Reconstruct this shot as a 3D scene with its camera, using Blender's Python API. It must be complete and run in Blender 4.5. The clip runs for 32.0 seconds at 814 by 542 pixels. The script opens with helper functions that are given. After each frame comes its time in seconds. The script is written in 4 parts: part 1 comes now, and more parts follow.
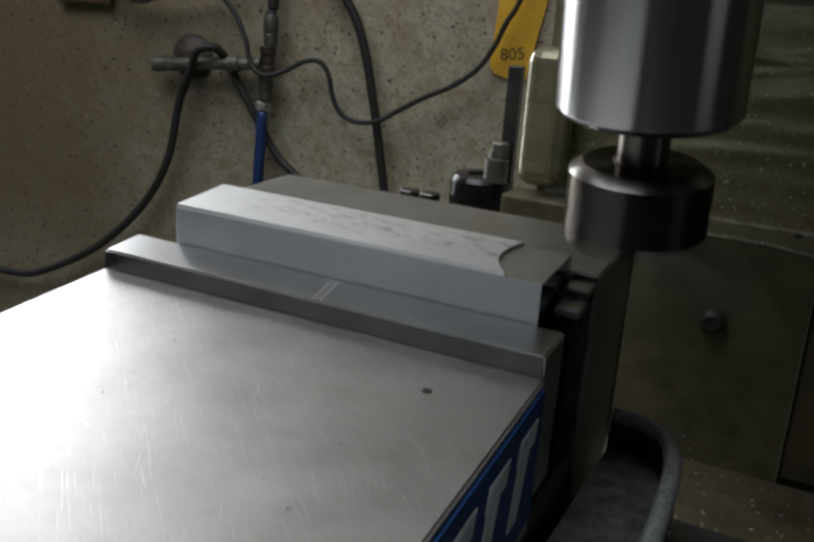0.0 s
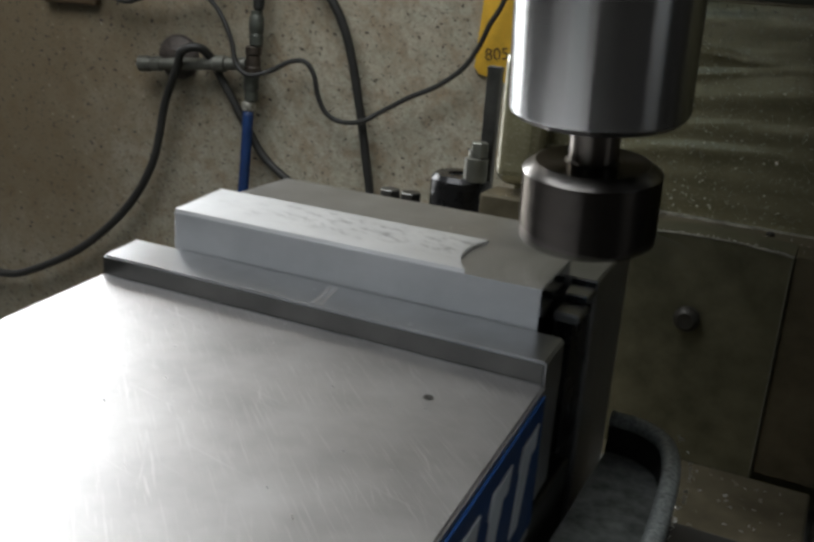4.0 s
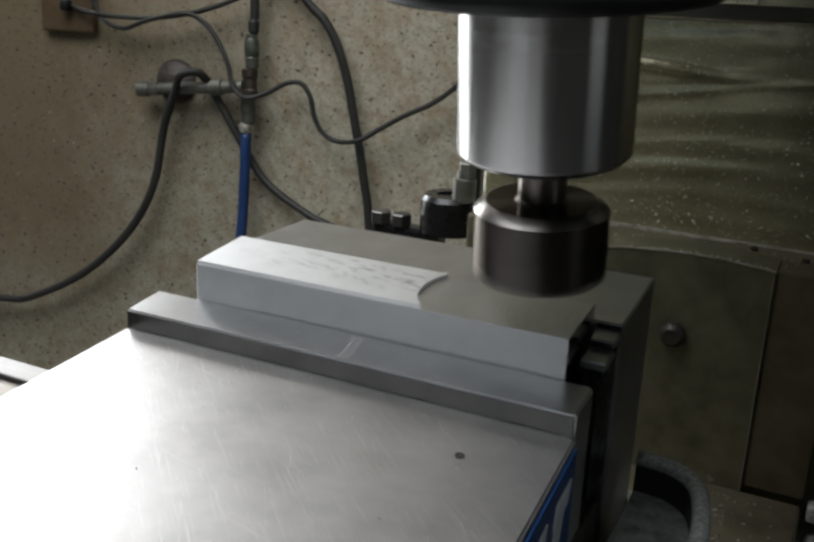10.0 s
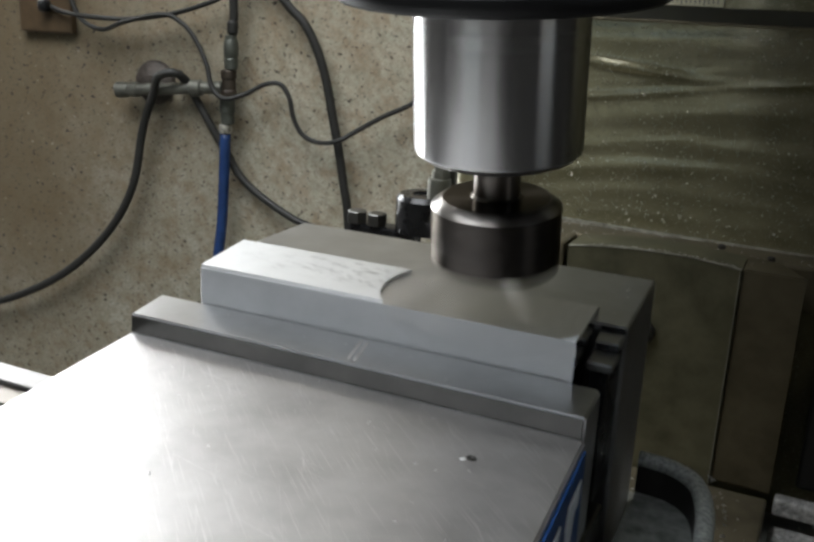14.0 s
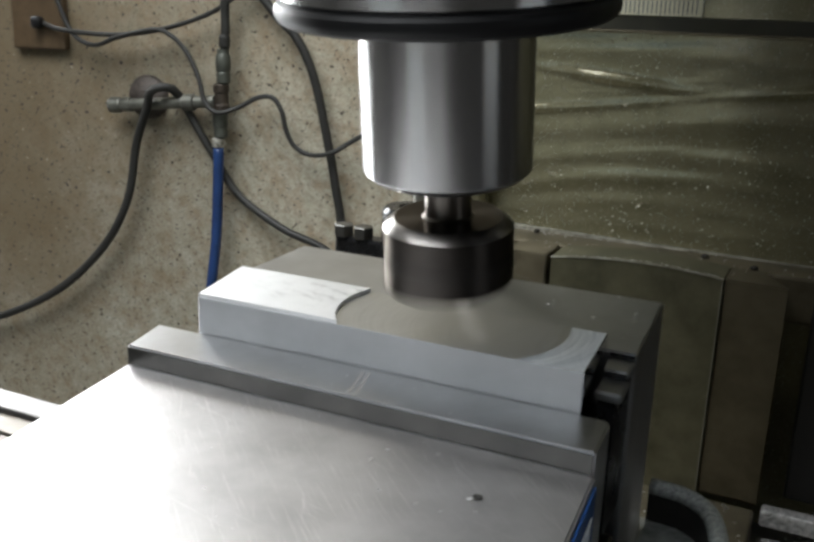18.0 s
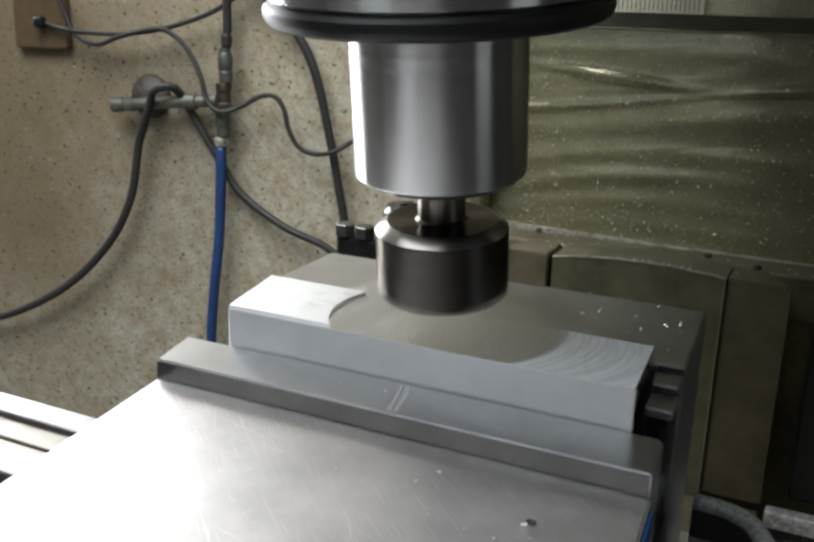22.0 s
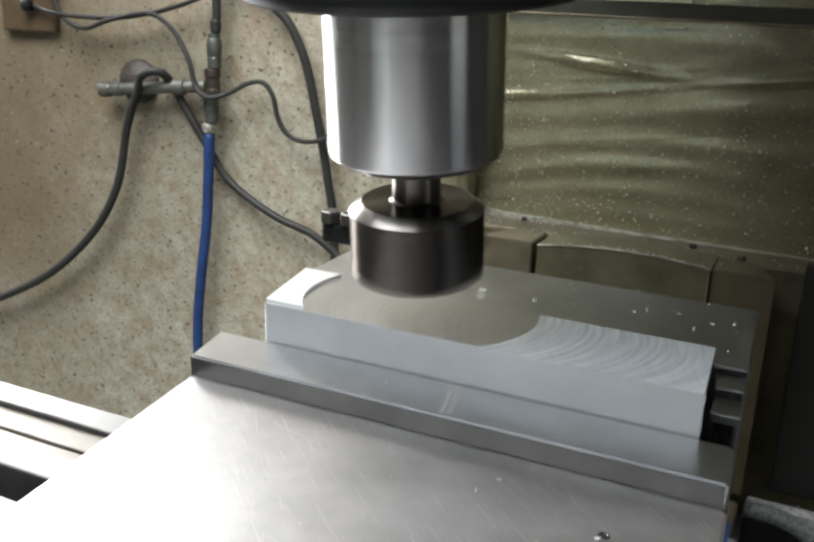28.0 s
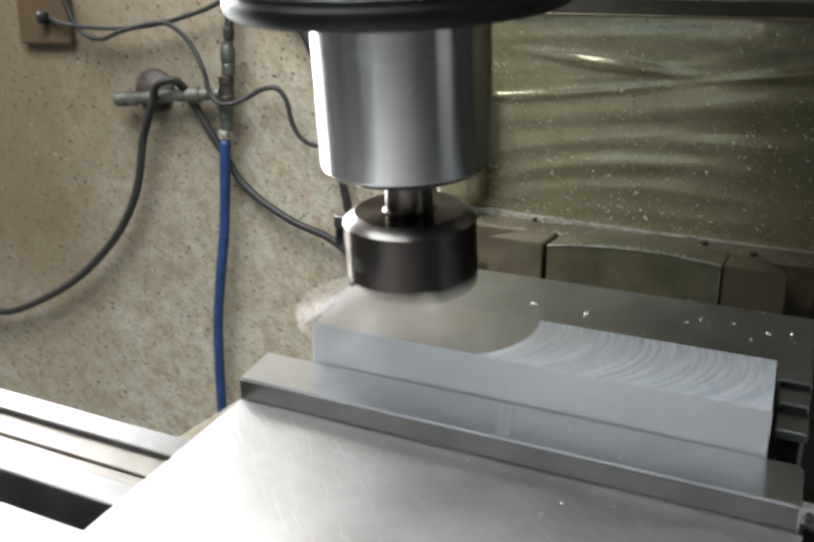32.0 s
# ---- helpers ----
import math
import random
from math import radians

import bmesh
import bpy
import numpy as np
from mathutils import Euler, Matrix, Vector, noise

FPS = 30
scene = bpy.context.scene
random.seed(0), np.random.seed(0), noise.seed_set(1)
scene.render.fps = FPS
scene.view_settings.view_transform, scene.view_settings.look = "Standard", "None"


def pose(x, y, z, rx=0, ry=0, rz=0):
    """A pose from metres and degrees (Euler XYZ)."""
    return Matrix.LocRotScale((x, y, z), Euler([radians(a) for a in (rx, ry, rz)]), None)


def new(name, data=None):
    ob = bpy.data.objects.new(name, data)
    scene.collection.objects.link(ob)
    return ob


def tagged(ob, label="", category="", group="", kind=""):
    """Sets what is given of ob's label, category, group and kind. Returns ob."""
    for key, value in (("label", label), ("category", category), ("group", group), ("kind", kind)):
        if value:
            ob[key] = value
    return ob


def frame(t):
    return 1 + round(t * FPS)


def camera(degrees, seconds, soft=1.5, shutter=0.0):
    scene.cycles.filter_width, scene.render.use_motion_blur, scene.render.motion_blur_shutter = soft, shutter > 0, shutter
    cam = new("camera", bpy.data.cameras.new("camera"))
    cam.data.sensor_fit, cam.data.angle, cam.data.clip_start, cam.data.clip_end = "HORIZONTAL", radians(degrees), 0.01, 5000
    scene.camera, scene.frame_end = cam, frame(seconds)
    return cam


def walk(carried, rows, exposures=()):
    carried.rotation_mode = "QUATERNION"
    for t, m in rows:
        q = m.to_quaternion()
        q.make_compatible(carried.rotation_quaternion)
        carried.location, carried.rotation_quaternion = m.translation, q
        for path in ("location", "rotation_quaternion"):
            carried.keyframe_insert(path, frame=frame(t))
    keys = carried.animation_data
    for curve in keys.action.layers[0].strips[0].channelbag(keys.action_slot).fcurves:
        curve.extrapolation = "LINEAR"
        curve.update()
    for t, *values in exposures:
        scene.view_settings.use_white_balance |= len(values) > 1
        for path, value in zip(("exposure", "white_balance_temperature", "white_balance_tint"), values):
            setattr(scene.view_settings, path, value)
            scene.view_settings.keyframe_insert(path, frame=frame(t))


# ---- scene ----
cam = camera(47.77, 32.0, soft=2.9, shutter=2.0)


def eye(x, y, z, yaw, pitch, roll):
    """A camera pose from its place, its turn to the left of +y, its tilt up and its lean, in degrees."""
    return pose(x, y, z) @ pose(0, 0, 0, 0, 0, yaw) @ pose(0, 0, 0, 90 + pitch) @ pose(0, 0, 0, 0, 0, roll)


PATH = (
    (0, 0.2137, -0.2159, 0.0910, 25.62, -17.61, 4.11), (0.5, 0.2193, -0.2158, 0.0901, 26.13, -17.88, 3.58), (1, 0.2237, -0.2161, 0.0917, 27.04, -17.62, 3.83),
    (1.5, 0.2222, -0.2238, 0.0916, 25.59, -17.37, 3.49), (2, 0.2202, -0.2247, 0.0907, 25.58, -17.36, 3.66), (2.5, 0.2265, -0.2214, 0.0922, 27.23, -17.65, 3.58),
    (3, 0.2303, -0.2186, 0.0912, 24.90, -17.40, 4.54), (3.5, 0.2269, -0.2187, 0.0913, 23.31, -17.32, 4.76), (4, 0.2247, -0.2167, 0.0925, 25.10, -17.58, 4.15),
    (4.5, 0.2310, -0.2225, 0.0947, 24.93, -17.26, 3.64), (6.5, 0.2362, -0.2215, 0.1017, 25.32, -16.90, 2.85), (7, 0.2389, -0.2190, 0.1026, 26.22, -16.86, 2.67),
    (7.5, 0.2354, -0.2179, 0.1015, 25.40, -16.77, 2.98), (8, 0.2356, -0.2165, 0.1004, 25.30, -16.94, 2.94), (8.5, 0.2394, -0.2140, 0.1006, 26.11, -16.98, 2.73),
    (9, 0.2376, -0.2146, 0.1015, 24.92, -16.71, 3.28), (9.5, 0.2334, -0.2164, 0.0993, 25.19, -16.95, 3.25), (10, 0.2401, -0.2155, 0.1032, 25.76, -16.89, 2.53),
    (10.5, 0.2413, -0.2179, 0.1035, 24.73, -16.65, 2.68), (11, 0.2419, -0.2231, 0.1042, 25.70, -16.64, 2.42), (11.5, 0.2496, -0.2289, 0.1055, 26.24, -16.53, 2.03),
    (12, 0.2505, -0.2259, 0.1038, 24.63, -16.61, 2.57), (12.5, 0.2508, -0.2238, 0.1042, 25.07, -16.71, 2.35), (13, 0.2523, -0.2238, 0.1062, 24.35, -16.40, 2.29),
    (13.5, 0.2506, -0.2230, 0.1026, 23.82, -16.67, 2.97), (14, 0.2500, -0.2192, 0.1038, 24.72, -16.76, 2.68), (14.5, 0.2473, -0.2166, 0.1030, 24.02, -16.41, 2.56),
    (16.5, 0.2506, -0.2139, 0.1008, 25.52, -16.82, 2.00), (17, 0.2636, -0.2084, 0.1064, 25.08, -16.38, 1.22), (17.5, 0.2658, -0.2108, 0.1089, 23.86, -15.98, 1.61),
    (18, 0.2628, -0.2111, 0.1073, 25.02, -16.21, 1.87), (18.5, 0.2637, -0.2106, 0.1064, 25.10, -16.32, 1.82), (19, 0.2647, -0.2076, 0.1053, 24.15, -16.34, 2.35),
    (19.5, 0.2626, -0.2069, 0.1043, 25.33, -16.57, 2.13), (20, 0.2619, -0.2076, 0.1062, 25.11, -16.44, 2.08), (20.5, 0.2594, -0.2092, 0.1060, 25.09, -16.48, 2.01),
    (21, 0.2651, -0.2079, 0.1099, 25.90, -16.24, 1.26), (21.5, 0.2653, -0.2078, 0.1096, 25.12, -16.14, 1.57), (22, 0.2642, -0.2060, 0.1081, 25.37, -16.37, 1.58),
    (22.5, 0.2670, -0.2038, 0.1086, 25.70, -16.62, 0.90), (23, 0.2654, -0.2043, 0.1064, 24.90, -16.65, 1.59), (23.5, 0.2665, -0.2033, 0.1063, 25.86, -16.86, 1.00),
    (24, 0.2670, -0.2001, 0.1063, 24.96, -16.64, 1.40), (24.5, 0.2649, -0.1990, 0.1050, 25.23, -16.85, 1.43), (26.5, 0.2673, -0.2009, 0.1075, 24.62, -16.67, 1.87),
    (27, 0.2634, -0.2011, 0.1058, 24.68, -16.89, 2.26), (27.5, 0.2665, -0.2002, 0.1077, 24.90, -16.79, 1.93), (28, 0.2675, -0.2012, 0.1046, 24.76, -16.91, 2.42),
    (28.5, 0.2730, -0.2014, 0.1078, 25.64, -16.81, 1.56), (29, 0.2717, -0.2026, 0.1059, 24.99, -16.83, 1.86), (29.5, 0.2735, -0.2036, 0.1051, 25.87, -17.10, 1.37),
    (30, 0.2733, -0.1998, 0.1034, 25.51, -17.26, 1.49), (30.5, 0.2695, -0.1972, 0.1047, 25.12, -16.78, 1.93), (31, 0.2724, -0.1981, 0.1045, 25.61, -16.82, 1.66),
    (31.5, 0.2711, -0.1966, 0.1046, 25.57, -16.97, 1.76), (32, 0.2754, -0.1994, 0.1080, 26.22, -16.95, 0.70),
)
walk(cam, [(t, eye(*row)) for t, *row in PATH],
     exposures=((0, -1.1), (3, -0.95), (4.5, -0.6), (7, -0.6), (9, -0.52), (13, -0.13), (17, 0.17), (20, 0.3), (23, 0.5), (28, 0.8), (32, 0.85)))

# How far the table has fed to the right: seconds and metres.
FEED = ((0, 0.0), (2, 0.0079), (4, 0.0133), (6.5, 0.0204), (9, 0.0307), (12, 0.0428), (14.5, 0.0526), (17, 0.0628), (20, 0.0739), (23, 0.0856), (26.5, 0.0996), (29, 0.1100), (32, 0.1233))
# The spindle's axis, the middle and radius of the arcs that the tool leaves, and the height of the finished face.
AXIS_X, AXIS_Y, AXIS_Z, LEAN = 0.1627, 0.0305, 0.048, 7.5
CUT_X, CUT_Y, CUT_R, CUT_Z = 0.1602, 0.0440, 0.0366, 0.0122
# The back wall: a place on it, and how far it is turned about z, in degrees.
WALL_X, WALL_Y, WALL_TURN = -0.6, 1.0, 11.0
FLOOR_Z, CEILING_Z = -1.05, 1.75

# ---- world and light ----
world = bpy.data.worlds.new("world")
scene.world = world
world.use_nodes = True
sky = world.node_tree.nodes.new("ShaderNodeTexSky")
sky.sky_type, sky.sun_disc = "NISHITA", False
sky.sun_elevation, sky.sun_rotation = radians(38), radians(-40)
world.node_tree.nodes["Background"].inputs["Strength"].default_value = 0.1
world.node_tree.links.new(sky.outputs[0], world.node_tree.nodes["Background"].inputs["Color"])


def area_lamp(name, m, width, height, watts, colour):
    data = bpy.data.lights.new(name, "AREA")
    data.shape, data.size, data.size_y, data.energy, data.color = "RECTANGLE", width, height, watts, colour
    ob = new(name, data)
    ob.matrix_world = m
    return ob


wall_pose = pose(WALL_X, WALL_Y, 0, 0, 0, WALL_TURN)
DAYLIGHT = (0.95, 0.98, 1.0)
# Daylight in the long low window of the back wall, beside the machine.
WIN_U, WIN_Z, WIN_W, WIN_H = -1.17, 0.46, 1.62, 0.66
area_lamp("window_daylight", wall_pose @ pose(WIN_U, 0.06, WIN_Z, -90), WIN_W, WIN_H, 84, DAYLIGHT)
# Daylight in the skylight of the ceiling.
# The skylight itself is unseen, added to carry the overhead light.
SKY_X0, SKY_X1, SKY_Y0, SKY_Y1 = -1.3, 0.4, -1.3, 0.3
area_lamp("overhead_light", pose((SKY_X0 + SKY_X1) / 2, (SKY_Y0 + SKY_Y1) / 2, CEILING_Z + 0.03), SKY_X1 - SKY_X0, SKY_Y1 - SKY_Y0, 78, DAYLIGHT)
# Dim daylight in the doorway of the wall behind the camera, and in the window of the end wall.
# Both openings are unseen, placed and tinted for stripes reflected in the spindle sleeve.
DOOR_X0, DOOR_X1, DOOR_TOP = -1.13, -0.1, 1.0
area_lamp("door_stripe_light", pose((DOOR_X0 + DOOR_X1) / 2, -2.47, (FLOOR_Z + DOOR_TOP) / 2, 90), DOOR_X1 - DOOR_X0, DOOR_TOP - FLOOR_Z, 1.1, (0.88, 1.0, 0.97))
# Light off the ground outside, in the doorway under the long window.
GATE_U0, GATE_U1, GATE_TOP = -1.98, -0.64, 0.10
area_lamp("doorway_daylight", wall_pose @ pose((GATE_U0 + GATE_U1) / 2, 0.06, (FLOOR_Z + GATE_TOP) / 2, -90), GATE_U1 - GATE_U0, GATE_TOP - FLOOR_Z, 34, DAYLIGHT)
END_Y0, END_Y1, END_Z0, END_Z1 = -0.64, 0.0, -0.5, 1.1
area_lamp("end_stripe_light", pose(1.98, (END_Y0 + END_Y1) / 2, (END_Z0 + END_Z1) / 2, 0, 90, 0), END_Z1 - END_Z0, END_Y1 - END_Y0, 0.65, (1.0, 0.93, 0.91))


# ---- materials ----
def material(name):
    mat = bpy.data.materials.new(name)
    mat.use_nodes = True
    return mat, mat.node_tree, mat.node_tree.nodes["Principled BSDF"]


def node(tree, kind, **values):
    made = tree.nodes.new(kind)
    for key, value in values.items():
        made.inputs[key.replace("_", " ")].default_value = value
    return made


def coords(tree, scale=(1, 1, 1), turn=(0, 0, 0)):
    """The thing's own coordinates, turned and then stretched."""
    out = tree.nodes.new("ShaderNodeTexCoord").outputs["Object"]
    for key, value in (("Rotation", [radians(a) for a in turn]), ("Scale", scale)):
        mp = tree.nodes.new("ShaderNodeMapping")
        mp.inputs[key].default_value = value
        tree.links.new(out, mp.inputs["Vector"])
        out = mp.outputs["Vector"]
    return out


def noise_out(tree, vector, scale, detail=4.0, rough=0.55):
    n = node(tree, "ShaderNodeTexNoise", Scale=scale, Detail=detail, Roughness=rough)
    tree.links.new(vector, n.inputs["Vector"])
    return n.outputs["Fac"]


def ramp(tree, source, stops):
    r = tree.nodes.new("ShaderNodeValToRGB")
    while len(r.color_ramp.elements) < len(stops):
        r.color_ramp.elements.new(0.5)
    for e, (at, c) in zip(r.color_ramp.elements, stops):
        e.position, e.color = at, (*(c if isinstance(c, tuple) else (c, c, c)), 1)
    tree.links.new(source, r.inputs["Fac"])
    return r.outputs["Color"]


def mixed(tree, fac, a, b, blend="MIX"):
    m = tree.nodes.new("ShaderNodeMix")
    m.data_type, m.blend_type = "RGBA", blend
    for socket, v in ((m.inputs[0], fac), (m.inputs[6], a), (m.inputs[7], b)):
        if isinstance(v, bpy.types.NodeSocket):
            tree.links.new(v, socket)
        else:
            socket.default_value = v if isinstance(v, float) else (*v, 1)
    return m.outputs[2]


def bumped(tree, bsdf, height, strength, distance):
    b = node(tree, "ShaderNodeBump", Strength=strength, Distance=distance)
    tree.links.new(height, b.inputs["Height"])
    if bsdf.inputs["Normal"].links:
        tree.links.new(bsdf.inputs["Normal"].links[0].from_socket, b.inputs["Normal"])
    tree.links.new(b.outputs[0], bsdf.inputs["Normal"])


SCRATCH = 43


def worn_metal(name, dark, light, rough=(0.25, 0.45), grain=(400, 30, 400), turn=(0, 0, 0), metallic=1.0, blotch=35, bump=0.15, scratch=0.0):
    """Metal with blotchy tone, a directed grain in the gloss, and, where asked, long fine scratches."""
    mat, tree, bsdf = material(name)
    v, g = coords(tree), coords(tree, grain, turn)
    tone = noise_out(tree, v, blotch, 6, 0.6)
    fine = noise_out(tree, g, 1.0, 3)
    colour = ramp(tree, tone, ((0.3, dark), (0.7, light)))
    gloss = mixed(tree, 0.5, tone, fine)
    if scratch:
        patch = ramp(tree, noise_out(tree, v, 26, 4), ((0.36, 0.1), (0.62, 1.0)))
        for along, across, turn_z, low in ((60, 2600, SCRATCH, 0.60), (45, 1500, SCRATCH + 12, 0.66), (30, 2200, SCRATCH - 30, 0.68)):
            s = noise_out(tree, coords(tree, (along, across, 60), (0, 0, turn_z)), 1.0, 2, 0.5)
            marks = mixed(tree, 1.0, ramp(tree, s, ((low, 0.0), (low + 0.09, 0.55))), patch, "MULTIPLY")
            colour = mixed(tree, marks, colour, tuple(min(1, c * 1.3) for c in light))
            bumped(tree, bsdf, marks, scratch, 0.0003)
    tree.links.new(colour, bsdf.inputs["Base Color"])
    tree.links.new(ramp(tree, gloss, ((0.3, rough[0]), (0.7, rough[1]))), bsdf.inputs["Roughness"])
    bsdf.inputs["Metallic"].default_value = metallic
    bumped(tree, bsdf, fine, bump, 0.0002)
    return mat


def plain(name, colour, rough=0.5, metallic=0.0, vary=0.25, scale=60, bump=0.1, spec=0.5):
    mat, tree, bsdf = material(name)
    n = noise_out(tree, coords(tree), scale, 5)
    lo, hi = tuple(c * (1 - vary) for c in colour), tuple(min(1, c * (1 + vary)) for c in colour)
    tree.links.new(ramp(tree, n, ((0.3, lo), (0.7, hi))), bsdf.inputs["Base Color"])
    tree.links.new(ramp(tree, n, ((0.3, max(0.03, rough - 0.08)), (0.7, rough + 0.08))), bsdf.inputs["Roughness"])
    bsdf.inputs["Metallic"].default_value = metallic
    bsdf.inputs["Specular IOR Level"].default_value = spec
    bumped(tree, bsdf, n, bump, 0.0004)
    return mat


def wall_paint():
    """Old off-white wall paint: brown stains, grey-green film towards the floor of the bay, and dark flecks of swarf and dirt."""
    mat, tree, bsdf = material("stained_wall_paint")
    v = coords(tree)
    stain = noise_out(tree, v, 1.6, 5, 0.6)
    film = noise_out(tree, v, 5.0, 6, 0.65)
    colour = ramp(tree, stain, ((0.36, (0.37, 0.285, 0.185)), (0.50, (0.49, 0.445, 0.345)), (0.66, (0.57, 0.555, 0.47))))
    colour = mixed(tree, ramp(tree, film, ((0.45, 0.0), (0.75, 0.5))), colour, (0.405, 0.388, 0.297))
    mould = ramp(tree, noise_out(tree, v, 30, 8, 0.75), ((0.44, 0.0), (0.60, 0.75)))
    colour = mixed(tree, mould, colour, (0.38, 0.38, 0.29))
    rust = ramp(tree, noise_out(tree, coords(tree, (1, 1, 0.8), (0, 40, 0)), 24, 8, 0.78), ((0.47, 0.0), (0.62, 0.7)))
    colour = mixed(tree, rust, colour, (0.27, 0.175, 0.09))
    speck = ramp(tree, noise_out(tree, v, 240, 5, 0.75), ((0.44, 0.0), (0.64, 0.9)))
    colour = mixed(tree, speck, colour, (0.34, 0.30, 0.225))
    # Brown stain on the left, deepened for the wall's weaker light there.
    stain_shade = tree.nodes.new("ShaderNodeTexGradient")
    stain_shade.gradient_type = "SPHERICAL"
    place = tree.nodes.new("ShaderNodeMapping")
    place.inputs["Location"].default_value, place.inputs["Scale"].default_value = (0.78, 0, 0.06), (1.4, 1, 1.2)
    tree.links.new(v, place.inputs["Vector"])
    tree.links.new(place.outputs[0], stain_shade.inputs["Vector"])
    brown = mixed(tree, 0.65, stain_shade.outputs["Fac"], mixed(tree, 1.0, stain_shade.outputs["Fac"], film, "MULTIPLY"))
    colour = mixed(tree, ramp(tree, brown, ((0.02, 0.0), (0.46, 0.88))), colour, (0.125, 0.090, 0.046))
    grime = ramp(tree, noise_out(tree, coords(tree, (1, 1, 0.75), (0, 30, 0)), 75, 6, 0.72), ((0.46, 0.0), (0.66, 0.5)))
    colour = mixed(tree, grime, colour, (0.155, 0.115, 0.065))
    fleck = ramp(tree, noise_out(tree, coords(tree, (0.7, 1, 1.0), (0, 25, 0)), 190, 5, 0.68), ((0.565, 0.0), (0.65, 0.9)))
    crowd = ramp(tree, noise_out(tree, v, 9, 4, 0.6), ((0.35, 0.7), (0.6, 1.0)))
    fleck = mixed(tree, 1.0, fleck, crowd, "MULTIPLY")
    colour = mixed(tree, fleck, colour, (0.065, 0.052, 0.036))
    dab = ramp(tree, noise_out(tree, coords(tree, (1, 1, 1.3), (0, -20, 0)), 105, 2, 0.45), ((0.645, 0.0), (0.68, 1.0)))
    colour = mixed(tree, dab, colour, (0.05, 0.04, 0.03))
    pale = ramp(tree, noise_out(tree, coords(tree, (1, 1, 0.8), (0, 60, 0)), 150, 2, 0.5), ((0.68, 0.0), (0.73, 0.35)))
    colour = mixed(tree, pale, colour, (0.62, 0.58, 0.48))
    tree.links.new(colour, bsdf.inputs["Base Color"])
    bsdf.inputs["Roughness"].default_value = 0.6
    bumped(tree, bsdf, film, 0.25, 0.004)
    bumped(tree, bsdf, fleck, 0.3, 0.001)
    return mat


def splash_sheet():
    """Oily olive sheet metal with shallow ripples along its length, flecked with fine swarf."""
    mat, tree, bsdf = material("oily_olive_sheet_metal")
    v = coords(tree)
    tone = noise_out(tree, v, 9, 7, 0.7)
    colour = ramp(tree, tone, ((0.3, (0.126, 0.116, 0.060)), (0.7, (0.270, 0.248, 0.150))))
    speck = ramp(tree, noise_out(tree, v, 430, 4, 0.7), ((0.57, 0.0), (0.70, 0.8)))
    colour = mixed(tree, speck, colour, (0.48, 0.46, 0.36))
    tree.links.new(colour, bsdf.inputs["Base Color"])
    bsdf.inputs["Metallic"].default_value = 0.35
    tree.links.new(ramp(tree, noise_out(tree, v, 120, 4, 0.6), ((0.3, 0.13), (0.7, 0.26))), bsdf.inputs["Roughness"])
    swell = node(tree, "ShaderNodeTexNoise", Scale=1.0, Detail=2.0, Roughness=0.5, Distortion=0.4)
    tree.links.new(coords(tree, (4, 4, 40), (0, 5, 0)), swell.inputs["Vector"])
    bumped(tree, bsdf, swell.outputs["Fac"], 0.5, 0.003)
    bumped(tree, bsdf, noise_out(tree, v, 260, 4), 0.2, 0.0008)
    bsdf.inputs["Coat Weight"].default_value, bsdf.inputs["Coat Roughness"].default_value = 0.45, 0.12
    tree.links.new(bsdf.inputs["Normal"].links[0].from_socket, bsdf.inputs["Coat Normal"])
    return mat


def skin_aluminium():
    """The block's sawn skin: bright, with dark smudges."""
    mat, tree, bsdf = material("smudged_aluminium_skin")
    v = coords(tree)
    tone = noise_out(tree, v, 40, 5)
    smudge = ramp(tree, noise_out(tree, coords(tree, (0.8, 1.9, 1), (0, 0, 20)), 150, 6, 0.7), ((0.51, 0.0), (0.68, 0.85)))
    split = tree.nodes.new("ShaderNodeSeparateXYZ")
    tree.links.new(v, split.inputs[0])
    across = tree.nodes.new("ShaderNodeMapRange")
    across.inputs["From Min"].default_value, across.inputs["From Max"].default_value = 0.021, 0.0557
    tree.links.new(split.outputs["Y"], across.inputs["Value"])
    ahead = tree.nodes.new("ShaderNodeMapRange")
    ahead.inputs["From Min"].default_value, ahead.inputs["From Max"].default_value = 0.0, 0.15
    tree.links.new(split.outputs["X"], ahead.inputs["Value"])
    band = mixed(tree, 1.0, ramp(tree, across.outputs[0], ((0.18, 0.0), (0.4, 1.0), (0.8, 1.0), (0.95, 0.1))), ramp(tree, ahead.outputs[0], ((0.2, 0.15), (0.36, 1.0))), "MULTIPLY")
    colour = mixed(tree, mixed(tree, 1.0, smudge, band, "MULTIPLY"), ramp(tree, tone, ((0.3, (0.80, 0.81, 0.82)), (0.7, (0.90, 0.91, 0.92)))), (0.34, 0.34, 0.345))
    tree.links.new(colour, bsdf.inputs["Base Color"])
    bsdf.inputs["Metallic"].default_value = 0.9
    bsdf.inputs["Roughness"].default_value = 0.5
    bumped(tree, bsdf, tone, 0.1, 0.0003)
    return mat


